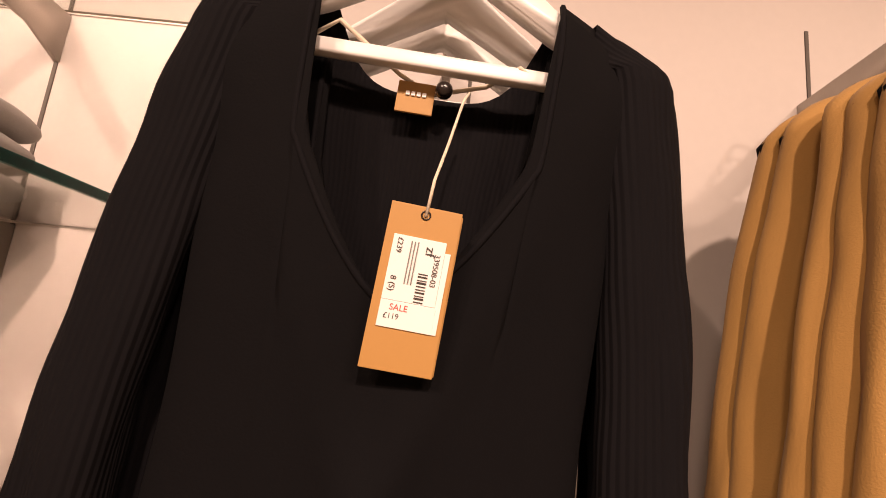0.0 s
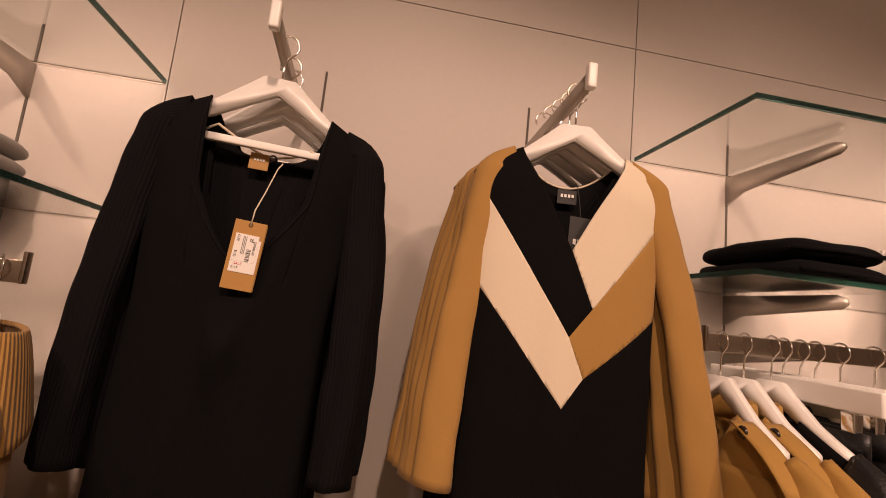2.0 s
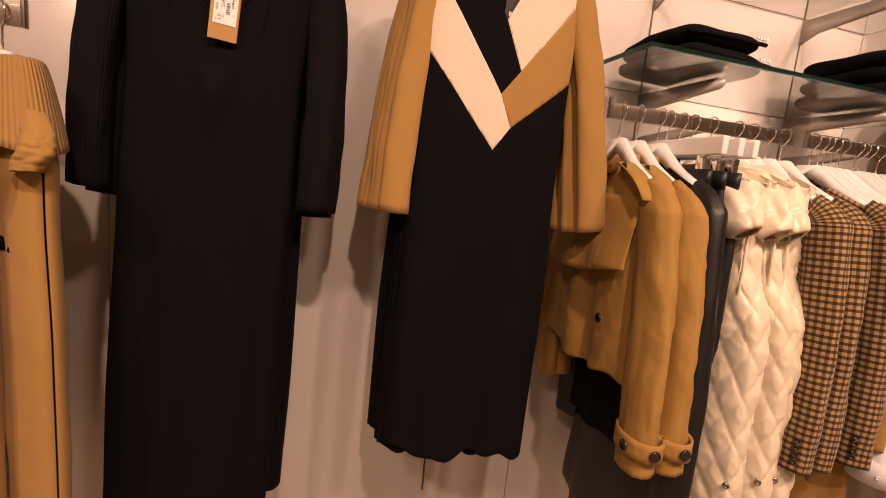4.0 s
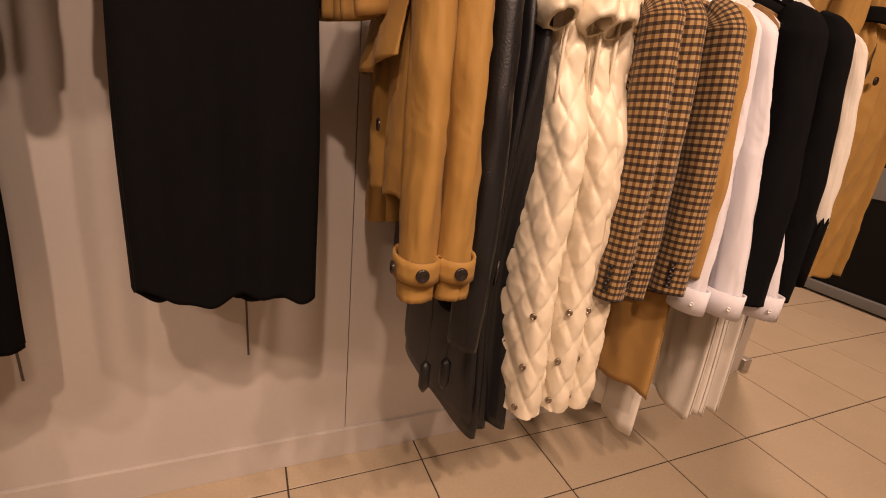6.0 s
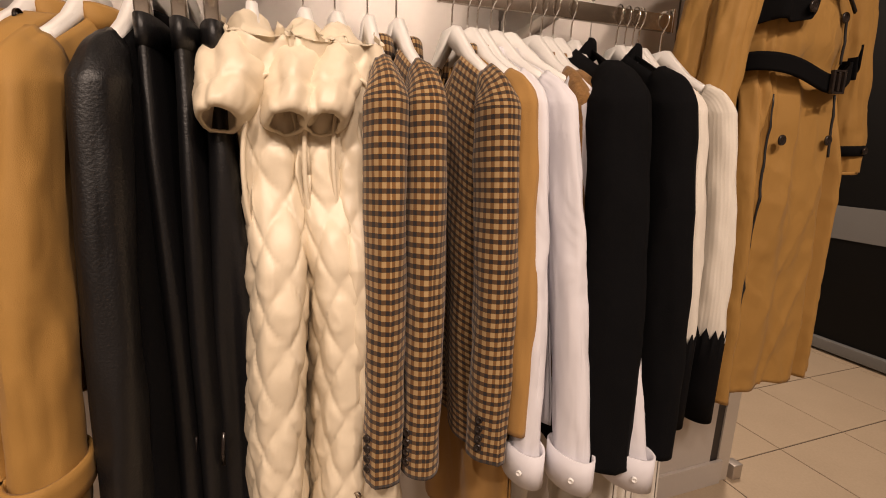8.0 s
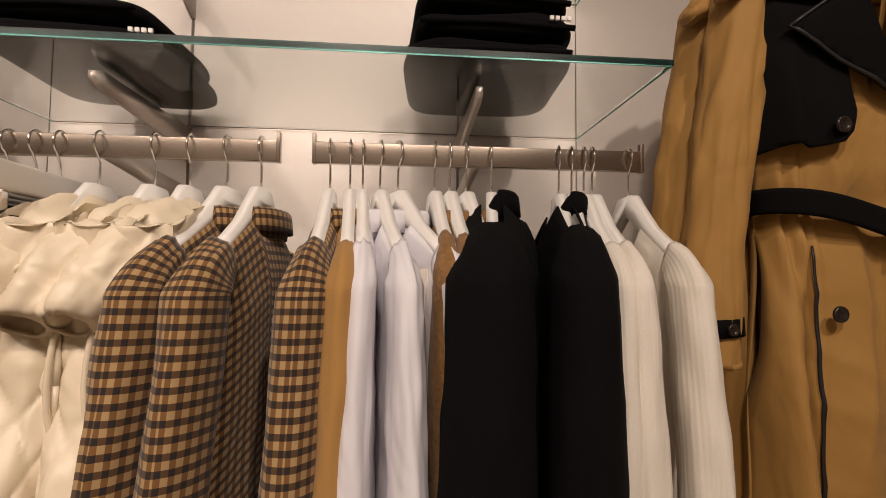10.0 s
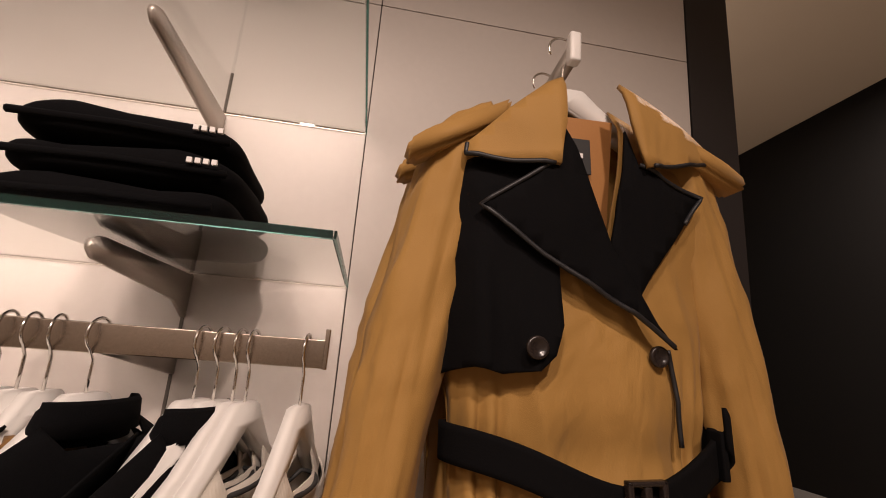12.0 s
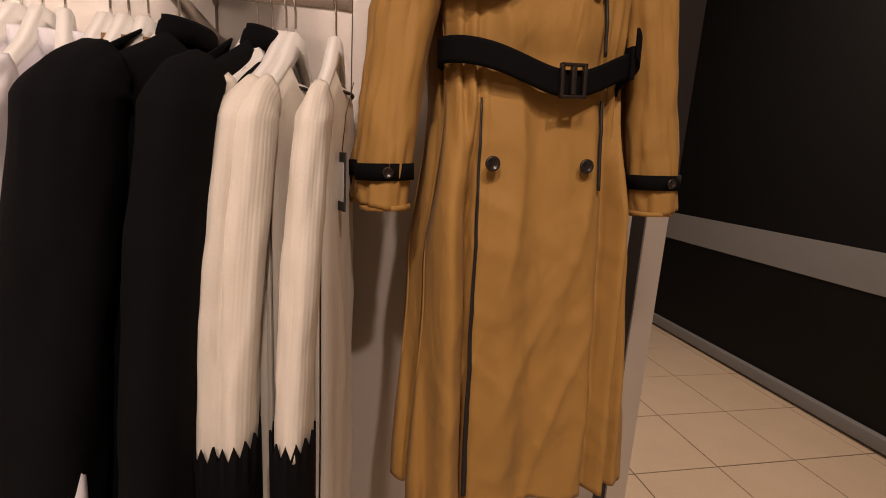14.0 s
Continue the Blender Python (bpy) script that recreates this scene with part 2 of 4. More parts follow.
def crease(x, z, seed):
    """Hanging cloth: long upright folds broken by short slanting ones."""
    return ridge(x * 11 + 0.8 * math.sin(z * 4 + seed), z * 1.3, seed) + 0.55 * ridge(x * 13 + z * 7, z * 6 - x * 4, seed + 5) - 0.5


class Garment:
    """Cloth on a hanger. Local x across the shoulders, -y the front, z up from the hanger's top."""

    def __init__(self, shoulder=0.2, slope=0.32, top=0.006, hem=-0.8, width=((0, 0.2), (-1, 0.2)), thick=0.045,
                 neck=0.08, front_drop=None, back_drop=None, folds=0.006, count=5, seed=0, hem_wave=0.006, taper=0.10, wrinkled=0.0):
        self.wrinkled = wrinkled
        self.s, self.slope, self.top, self.hem, self.width, self.th = shoulder, slope, top, hem, width, thick
        self.neck, self.folds, self.count, self.seed, self.wave, self.taper = neck, folds, count, seed, hem_wave, taper
        self.fd = front_drop or (lambda x: -0.10)
        self.bd = back_drop or (lambda x: -0.06)

    def line(self, x):
        return self.top - self.slope * abs(x) - 0.6 * max(0, abs(x) - self.s + 0.03) ** 2 * 20

    def half(self, z):
        return curve(self.width, z)

    def y(self, x, z, front=True):
        hw = self.half(z)
        u = max(-1, min(1, x / hw))
        g = math.sqrt(max(0.0, min(1.0, (self.line(x) + 0.004 - z) / self.taper)))
        body = self.th * (1 - abs(u) ** 2.6) ** 0.55 * g
        amp = self.folds * smooth(self.top - 0.10, self.hem, z) if self.folds else 0
        edge = 1 - u ** 6
        ph = self.seed * 1.7
        wob = math.sin(self.count * u * 2.2 + ph + 0.8 * math.sin(z * 3 + ph)) + 0.5 * math.sin(self.count * 1.7 * u * 2.1 + ph * 2.3 + z * 1.2)
        wob += 0.6 * noise.noise(Vector((x * 9 + self.seed * 7.7, z * 6, 3.3 if front else 7.1)))
        if self.wrinkled:
            body += self.wrinkled * crease(x, z, self.seed + (0 if front else 9)) * edge * min(1.0, max(0.0, (self.line(x) - z) / 0.08))
        return (-1 if front else 1) * (body + 0.002) + amp * wob * edge * (1 if front else 0.8) + 0.35 * amp * math.sin(z * 5 + ph)

    def panel(self, front=True, nu=40, nv=60, puff=None, lower=None, upper=None):
        hem = self.hem if lower is None else lower

        def f(a, b):
            u = 2 * a - 1
            x0 = u * self.s
            zt = self.line(x0)
            if abs(x0) < self.neck:
                zt = min(zt, (self.fd if front else self.bd)(x0))
            zb = hem + self.wave * math.sin(5 * u + self.seed * 2.1 + (0 if front else 1.5)) + self.wave * 0.5 * math.sin(13 * u + self.seed)
            z = zb + (zt - zb) * b
            hw = self.half(z)
            x = u * hw
            y = self.y(x, z, front)
            if puff:
                p = puff(x + (0 if front else 0.4), z)
                y += (-1 if front else 1) * p
                x += p * u * 0.8
            return (x, y, z)

        return grid(nu, nv, f, scale=(self.s * 2, self.top - hem))

    def sleeve(self, sign, length=0.6, out=0.05, r0=0.075, r1=0.055, flat=0.55, forward=0.0, nu=22, nv=40, inset=0.0, crease=0.006):
        s = self.s
        z0 = self.line(s - 0.05)
        a0 = Vector((sign * (s - 0.045 - inset), 0, z0 - 0.5 * r0 + 0.48 * inset))
        a1 = Vector((sign * (s - 0.004 - inset), -forward * 0.2, z0 - 0.020 - 0.75 * r0 + 0.48 * inset))
        a2 = Vector((sign * (s + out), -forward, z0 - length))

        def f(u, v):
            t = 1 - v
            k = min(1.0, t / 0.16)
            if t < 0.16:
                p = a0.lerp(a1, k ** 0.8)
                d = Vector((sign * (1 - k), 0, -k - 0.15)).normalized()
            else:
                q = (t - 0.16) / 0.84
                p = a1.lerp(a2, q)
                p.x += sign * 0.012 * math.sin(q * math.pi)
                d = (a2 - a1).normalized()
            side = Vector((0, 1, 0))
            across = d.cross(side).normalized()
            r = r0 + (r1 - r0) * t
            r *= 0.72 + 0.28 * smooth(0, 0.16, t)
            ang = 2 * math.pi * u
            w = 1 + crease / r * (math.sin(3 * ang + 5 * t + self.seed) * smooth(0.1, 0.6, t) + 1.3 * noise.noise(Vector((math.cos(ang) * 1.5, math.sin(ang) * 1.5 + self.seed, t * 9))))
            if self.wrinkled:
                c1 = Vector((math.cos(ang) * 2.1 + self.seed, math.sin(ang) * 2.1, t * 2.2))
                c2 = Vector((math.cos(ang) * 1.3, math.sin(ang) * 1.3 - self.seed, t * length * 9 + 1.8 * math.cos(ang)))
                w += 0.65 * self.wrinkled / r * (1.2 * max(0.0, 1 - abs(noise.noise(c1)) * 2.4) ** 2 + 0.45 * max(0.0, 1 - abs(noise.noise(c2)) * 2.6) ** 2 - 0.6)
            return p + across * (math.cos(ang) * r * w) + side * (math.sin(ang) * r * flat * w)

        return grid(nu, nv, f, True, scale=(2 * math.pi * r0 * 0.8, length))

    def patch(self, points, off=0.006, step=0.018):
        """A flat piece of cloth laid on the front, given by its outline."""
        bm = bmesh.new()
        bm.faces.new([bm.verts.new((x, 0, z)) for x, z in points])
        xs, zs = [p[0] for p in points], [p[1] for p in points]
        for axis, lo, hi in ((0, min(xs), max(xs)), (2, min(zs), max(zs))):
            k = lo + step
            while k < hi - 0.002:
                co, no = [0, 0, 0], [0, 0, 0]
                co[axis], no[axis] = k, 1
                bmesh.ops.bisect_plane(bm, geom=bm.verts[:] + bm.edges[:] + bm.faces[:], plane_co=co, plane_no=no)
                k += step
        bmesh.ops.triangulate(bm, faces=[f for f in bm.faces if len(f.verts) > 4])
        for v in bm.verts:
            o = off(v.co.x, v.co.z) if callable(off) else off
            v.co.y = self.y(v.co.x, v.co.z) - o
        bmesh.ops.recalc_face_normals(bm, faces=bm.faces[:])
        return bm


def button(parent, x, y, z, r=0.012, material=None, turn=0):
    bm = bmesh.new()
    prof = ((0.0, 0.0020), (r * 0.55, 0.0020), (r * 0.7, 0.0042), (r * 0.92, 0.0042), (r, 0.0025), (r, 0.0))
    rings = [[bm.verts.new((max(rr, 1e-4) * math.cos(a), -h, max(rr, 1e-4) * math.sin(a))) for a in (2 * math.pi * k / 18 for k in range(18))] for rr, h in prof]
    for a, b in zip(rings, rings[1:]):
        for k in range(18):
            bm.faces.new((a[k], b[k], b[(k + 1) % 18], a[(k + 1) % 18]))
    ob = part("button", bm, material or M_BUTTON, parent)
    ob.matrix_basis = pose(x, y, z, 0, 0, turn)
    return ob


# Hangers: one of each kind, copied
def make_hanger(bar=True, stem=0.0):
    h = root("coat_hanger", "white lacquered coat hanger with a chrome swivel hook", "hanger", "white hangers")
    arm = [(-0.028, 0.0), (0.028, 0.0), (0.05, -0.020), (0.10, -0.062), (0.135, -0.082), (0.162, -0.096), (0.164, -0.112),
           (0.135, -0.106), (0.10, -0.090), (0.045, -0.056), (0.0, -0.030), (-0.045, -0.056), (-0.10, -0.090), (-0.135, -0.106), (-0.164, -0.112),
           (-0.162, -0.096), (-0.135, -0.082), (-0.10, -0.062), (-0.05, -0.020)]
    bm = outline(arm, -0.009, 0.009, 0.002)
    part("body", bm, M_WHITE, h)
    if bar:
        part("bar", box(-0.150, 0.150, -0.006, 0.006, -0.136, -0.122, 0.003), M_WHITE, h)
        part("bar_end", box(-0.152, -0.140, -0.007, 0.007, -0.136, -0.106, 0.002), M_WHITE, h)
        part("bar_end", box(0.140, 0.152, -0.007, 0.007, -0.136, -0.106, 0.002), M_WHITE, h)
    pts = [(0, 0, -0.005), (0, 0, 0.02 + stem), (0, 0.001, 0.038 + stem)]
    pts += [(0, 0.020 * math.cos(a) , 0.068 + stem + 0.020 * math.sin(a)) for a in [radians(d) for d in range(-60, 215, 18)]]
    pts = [(p[1] * 1.0, 0, p[2]) for p in pts]
    part("hook", tube(pts, 0.0019, 6), M_CHROME, h)
    return h


HANGER = make_hanger()
HANGER.matrix_world = pose(1.237, -0.290, 2.075, 0, 2.5, 2)


PLAIN = make_hanger(False)
PLAIN.matrix_world = pose(3.617, -0.372, 2.078, 0, -2, 2)
LONG = make_hanger(False)
LONG.matrix_world = pose(2.140, -0.308, 1.618, 0, 0, -97)


def hang(x, y, z, rz=0.0, tilt=0.0, kind=None):
    return copy_thing(kind or HANGER, pose(x, y, z, 0, tilt, rz))

# ---- structure ----
SHELL = 3.45
WALL_END = 4.12
wall = setting("wall_back", box(-3.0, WALL_END, 0.012, 0.14, 0, SHELL), M_CORE, "white laminate panelled shop wall with thin joints", "wall")
XS = (-3.0, -0.29, 0.915, 2.11, 3.327, WALL_END)
ZS = (0.0, 2.484, SHELL)
for x0, x1 in zip(XS, XS[1:]):
    for z0, z1 in zip(ZS, ZS[1:]):
        part("panel", box(x0 + 0.0013, x1 - 0.0013, 0.0, 0.012, z0 + 0.0013, z1 - 0.0013, 0.0006), M_WALL, wall, smooth=False)
for i, xs in enumerate((0.634, 1.272, 1.807, 2.412, 3.033, 3.645)):
    tagged(part("slotted_upright", box(xs - 0.0028, xs + 0.0028, -0.002, 0.010, 0.452, 2.252), M_CORE, smooth=False), "narrow dark slotted upright set in the white wall", "upright", kind="structure")
base = setting("baseboard", box(-3.0, 4.18, -0.014, 0.0, 0.0, 0.112, 0.002), M_WALL, "low white baseboard along the panelled wall", "baseboard")
setting("wall_end_trim", box(4.121, 4.245, -0.004, 0.15, 1.33, SHELL), M_DARKTRIM, "dark metal trim at the end of the white wall", "trim")
setting("wall_end_panel", box(4.165, 4.235, -0.002, 0.15, 0.0, 1.329), M_PALE, "pale panel closing the end of the wall", "trim")
setting("wall_end_joint", box(4.121, 4.164, 0.004, 0.15, 0.0, 1.329), M_DARKTRIM, "dark recess beside the end panel of the wall", "trim")
part("foot_bracket", box(4.25, 4.30, -0.02, 0.03, 0.0, 0.07, 0.004), M_GREY, None)
tagged(bpy.data.objects["foot_bracket"], "small grey metal floor bracket beside the wall end", "bracket")

floor = setting("floor", box(-3.0, 9.0, -5.0, 6.0, -0.05, -0.003), M_GROUT, "beige stone-look tiled shop floor with dark grout", "floor")
setting("ceiling", box(-3.0, 9.0, -5.0, 6.0, SHELL, SHELL + 0.1), M_CEIL, "plain grey-beige ceiling", "ceiling")
setting("wall_left", box(-3.14, -3.0, -5.0, 0.0, 0, SHELL), M_ROOM, "plain pale shop wall", "wall")
setting("wall_front", box(-3.0, 9.0, -5.14, -5.0, 0, SHELL), M_ROOM, "plain pale shop wall", "wall")
setting("wall_far", box(9.0, 9.14, -5.0, 6.0, 0, SHELL), M_ROOM, "plain pale wall far across the mall", "wall")
setting("wall_rear", box(WALL_END, 9.0, 6.0, 6.14, 0, SHELL), M_PANEL, "plain dark wall at the end of the passage", "wall")
setting("wall_side", box(WALL_END - 0.14, WALL_END, 0.14, 6.0, 0, SHELL), M_ROOM, "plain wall of the passage", "wall")

# Dark hoarding across the passage
hoard = root("hoarding_panel", "tall matt black hoarding with a grey band and metal frame", "hoarding")
part("panel_face", box(6.16, 6.20, 0.07, 5.99, 0.10, SHELL - 0.002), M_PANEL, hoard, smooth=False)
part("grey_band", box(6.150, 6.159, 0.08, 5.98, 0.83, 1.06, 0.002), M_BAND, hoard, "smooth mid-grey horizontal band", smooth=False)
part("bottom_rail", box(6.12, 6.21, 0.03, 5.99, 0.02, 0.099, 0.004), M_BAND, hoard, "dull aluminium bottom rail")
part("end_post", box(6.13, 6.205, 0.0, 0.068, 0.06, SHELL - 0.002, 0.006), M_GREY, hoard, "aluminium end post")
part("foot", box(6.09, 6.24, -0.03, 0.09, 0.0, 0.058, 0.012), M_DARKTRIM, hoard, "dark rubber foot")

# Shelves, brackets, rails
def bracket(parent, x, z, length=0.33, h0=0.085):
    """A flat arm that rises from the wall and tapers to a rounded end."""
    shape = [(0.0, -h0), (0.0, -0.004), (-length + 0.02, -0.006), (-length, -0.014), (-length - 0.002, -0.026), (-length + 0.012, -0.036), (-0.06, -0.058)]
    bm = outline(shape, -0.005, 0.005, 0.001)
    ob = part("bracket", bm, M_GREY, parent, "flat satin metal shelf arm")
    ob.matrix_basis = pose(x, 0, z, 0, 0, 90)
    return ob


def glass_shelf(x0, x1, z, slots, label):
    sh = root("glass_shelf", label, "glass shelf", "glass wall shelves", pose((x0 + x1) / 2, 0, z))
    w = (x1 - x0) / 2
    p = part("pane", box(-w + 0.003, w - 0.003, -0.403, -0.004, -0.010, 0.0), M_GLASS, sh, smooth=False)
    part("front_edge", box(-w + 0.003, w - 0.003, -0.4085, -0.4045, -0.010, 0.0), M_GLASSEDGE, sh, "green ground glass edge", smooth=False)
    for sx in (-1, 1):
        part("side_edge", box(sx * w - 0.0016, sx * w + 0.0016, -0.4085, -0.004, -0.010, 0.0), M_GLASSEDGE, sh, "green ground glass edge", smooth=False)
    part("rear_edge", box(-w + 0.003, w - 0.003, -0.0035, -0.0005, -0.012, 0.0), M_GREY, sh, smooth=False)
    for o in sh.children:
        o.visible_shadow = False
    for s in slots:
        bracket(sh, s - (x0 + x1) / 2, -0.010)
    return sh


glass_shelf(2.12, 3.327, 2.160, (2.412, 3.033), "empty clear glass shelf on flat metal arms")
glass_shelf(2.12, 3.327, 1.822, (2.412, 3.033), "clear glass shelf with folded black jumpers")
glass_shelf(-0.29, 0.912, 2.160, (0.0, 0.634), "empty clear glass shelf on flat metal arms")
glass_shelf(-0.29, 0.912, 1.822, (0.0, 0.634), "clear glass shelf carrying folded grey jumpers, above a rail")

RAIL_Y, RAIL_Z = -0.308, 1.70


def rail(x0, x1, slot, label):
    r = root("hanging_rail", label, "clothes rail", "hanging rails", pose(slot, RAIL_Y, RAIL_Z))
    part("bar", box(x0 - slot, x1 - slot, -0.006, 0.006, -0.036, 0.0, 0.0015), M_METAL, r, "brushed nickel flat bar")
    for e in (x0 - slot, x1 - slot):
        part("end_stop", box(e - 0.003, e + 0.003, -0.0065, 0.0065, -0.037, 0.014, 0.0012), M_METAL, r)
    arm = outline([(0.0, -0.075), (0.0, -0.030), (0.300, -0.008), (0.300, -0.030)], -0.006, 0.006, 0.001)
    ob = part("support_arm", arm, M_GREY, r, "flat satin metal arm to the wall")
    ob.matrix_basis = Matrix.Translation((0, 0, 0)) @ Matrix(((0, 1, 0, 0), (-1, 0, 0, 0.307), (0, 0, 1, 0), (0, 0, 0, 1)))
    return r


rail(2.103, 2.698, 2.412, "flat nickel clothes rail packed with jackets and vests")
rail(2.756, 3.326, 3.033, "flat nickel clothes rail packed with shirts, coats and knits")
rail(0.31, 0.906, 0.634, "flat nickel clothes rail with camel knit dresses")


def peg(x, lean=0.0):
    p = root("display_arm", "flat metal display arm with a white tip on the wall", "display arm", "display arms", pose(x, 0, 2.150))
    side = outline([(0.0, -0.075), (0.0, -0.030), (0.380, 0.0), (0.380, -0.030)], -0.006, 0.006, 0.001)
    ob = part("arm", side, M_GREY, p)
    ob.matrix_basis = Matrix(((0, 1, 0, 0), (-1, 0, 0, 0), (0, 0, 1, 0), (0, 0, 0, 1)))
    part("tip", box(-0.0085, 0.0085, -0.395, -0.378, -0.034, 0.014, 0.004), M_WHITE, p, "white plastic end cap")
    return p


peg(1.235)
peg(1.793)
peg(3.627)

# ---- black knit dresses ----
def dress_root(name, label, cat, group, x, y, z, rz=0.0, tilt=0.0):
    return root(name, label, cat, group, pose(x, y, z, 0, tilt, rz))


def black_dress(x, y, z, rz, tilt, seed, detail):
    d = dress_root("black_knit_dress", "long black knit dress with a deep sweetheart neck", "dress", "black dresses on the display arm", x, y, z, rz, tilt)

    def fd(a):
        a = abs(a)
        return -0.345 + 0.12 * (a / 0.094) ** 1.5 if a < 0.094 else -0.225 + 0.19 * (a - 0.094) / 0.010

    g = Garment(0.190, 0.54, -0.004, -1.40, ((0, 0.190), (-0.16, 0.186), (-0.26, 0.166), (-0.45, 0.156), (-0.72, 0.160), (-1.1, 0.163), (-1.4, 0.158)), 0.040, 0.104, fd,
                lambda a: -0.140 + 0.085 * (abs(a) / 0.104) ** 4, 0.007, 4, seed, taper=0.07)
    front = g.panel(True, 60, 90)
    for v in front.verts:
        r = math.hypot(v.co.x * 1.6, v.co.z + 0.49)
        v.co.y -= 0.012 * math.exp(-(r / 0.05) ** 2)
        for k in (-1, 1):
            lx = k * 0.55 * (-0.49 - v.co.z)
            if v.co.z < -0.47:
                v.co.y -= 0.006 * math.exp(-((v.co.x - lx * 0.5) / 0.02) ** 2) * math.exp((v.co.z + 0.47) * 3)
            else:
                v.co.y -= 0.006 * math.exp(-((v.co.x - k * 0.45 * (v.co.z + 0.49)) / 0.018) ** 2) * math.exp(-(v.co.z + 0.47) * 7)
    part("front", front, M_BLACK, d, solid=0.003)
    part("back", g.panel(False, 40, 50), M_BLACKRIB, d, "ribbed knit back", solid=0.003)
    for sgn in (-1, 1):
        part("sleeve", g.sleeve(sgn, 0.61, 0.018, 0.034, 0.032, 0.75, 0.01, crease=0.004, inset=0.012), M_BLACKRIB, d, "finely ribbed knit sleeve", solid=0.002)
        edge = [(sgn * (0.1045 - 0.0095 * k / 10), -0.062 - 0.163 * k / 10) for k in range(10)] + [(sgn * 0.094 * (1 - k / 12), fd(0.094 * (1 - k / 12))) for k in range(13)]
        part("neck_edge", tube([(ex, g.y(ex, ez) - 0.001, ez) for ex, ez in edge], 0.0028, 6), M_BLACKRIB, d, "ribbed knit neck edge")
    if detail:
        pts = [(-0.105, -0.002, -0.118), (-0.085, -0.01, -0.108), (-0.03, 0.02, -0.132), (0.0, 0.03, -0.142), (0.05, 0.02, -0.130), (0.075, -0.005, -0.122), (0.10, -0.002, -0.133)]
        part("hanging_loop", tube(pts, 0.0022, 6), M_CREAM, d, "thin pale satin hanging loop")
        part("neck_label", box(-0.030, 0.004, 0.018, 0.021, -0.168, -0.138, 0.0008), M_CARD, d, "small tan woven neck label", smooth=False)
        for k in range(4):
            part("label_mark", box(-0.022 + k * 0.005, -0.0185 + k * 0.005, 0.0165, 0.0176, -0.152, -0.148), M_PAPER, d, smooth=False)
        bm = bmesh.new()
        bmesh.ops.create_uvsphere(bm, u_segments=16, v_segments=10, radius=0.008)
        ob = part("pin_head", bm, M_BUTTON, d, "round dark security pin")
        ob.location = (0.012, 0.010, -0.146)
    return d


black_dress(1.237, -0.290, 2.075, 2, 2.8, 1, True)
for k, (yy, rz, tl) in enumerate(((-0.240, -2, 2.5), (-0.190, 4, 1.5))):
    hang(1.236 - 0.003 * k, yy, 2.060, rz, tl)
    black_dress(1.238 + 0.006 * k, yy, 2.060, rz, tl, 5 + k, False)

# Price tag on the black dress
tag = root("price_tag", "tan card price tag with a white sale sticker", "price tag", "", pose(1.236, -0.352, 1.744, 3, 5, 4))
part("card", box(-0.0245, 0.0245, -0.0008, 0.0008, -0.056, 0.056, 0.0006), M_CARD, tag, smooth=False)
part("card_behind", box(-0.0225, 0.0255, 0.0012, 0.0024, -0.055, 0.054, 0.0006), M_CARD, tag, smooth=False)
part("sticker", box(-0.0185, 0.0175, -0.0016, -0.00085, -0.010, 0.034, 0.0003), M_PAPER, tag, "white printed sticker", smooth=False)
part("sale_sticker", box(-0.0185, 0.0185, -0.0018, -0.00087, -0.028, -0.0102, 0.0003), M_PAPER, tag, "white sale sticker", smooth=False)
part("side_sticker", box(0.0176, 0.0215, -0.0015, -0.0009, -0.028, 0.027, 0.0003), M_PAPER, tag, smooth=False)
part("eyelet", tube([(0.003 * math.cos(a), -0.001, 0.050 + 0.003 * math.sin(a)) for a in [k * 0.628 for k in range(11)]], 0.0007, 5), M_BUTTON, tag)
part("cord", tube([(0.000, -0.001, 0.049), (0.001, -0.002, 0.075), (0.006, 0.020, 0.11), (0.012, 0.045, 0.158), (0.016, 0.058, 0.172)], 0.0012, 6), M_CREAM, tag, "thin pale cord")


def on_tag(text, size, x, z, material=M_INK, turn=True):
    m = Matrix.Translation((x, -0.0021, z)) @ (pose(0, 0, 0, 90, 0, 0) @ pose(0, 0, 0, 0, 0, -90 if turn else 0))
    writing(text, size, material, tag, m)


on_tag("zf", 0.0095, 0.0075, 0.026)
on_tag("339508-03", 0.0052, 0.0128, 0.014)
on_tag("\u00a3239", 0.0052, -0.0135, 0.027)
on_tag("8 (S)", 0.0056, -0.0135, 0.001)
on_tag("SALE", 0.0058, -0.006, -0.0145, M_RED, False)
on_tag("\u00a3119", 0.0052, -0.010, -0.0205, M_INK, False)
for k in range(10):
    h = (0.0005, 0.0009, 0.0004, 0.0012, 0.0006)[k % 5]
    part("barcode_bar", box(0.0025, 0.0090, -0.0022, -0.0017, 0.010 - k * 0.0021, 0.010 - k * 0.0021 + h), M_INK, tag, smooth=False)
for k in range(3):
    part("print_line", box(-0.006 + k * 0.0022, -0.0052 + k * 0.0022, -0.0022, -0.0017, 0.002, 0.031), M_BAND, tag, smooth=False)

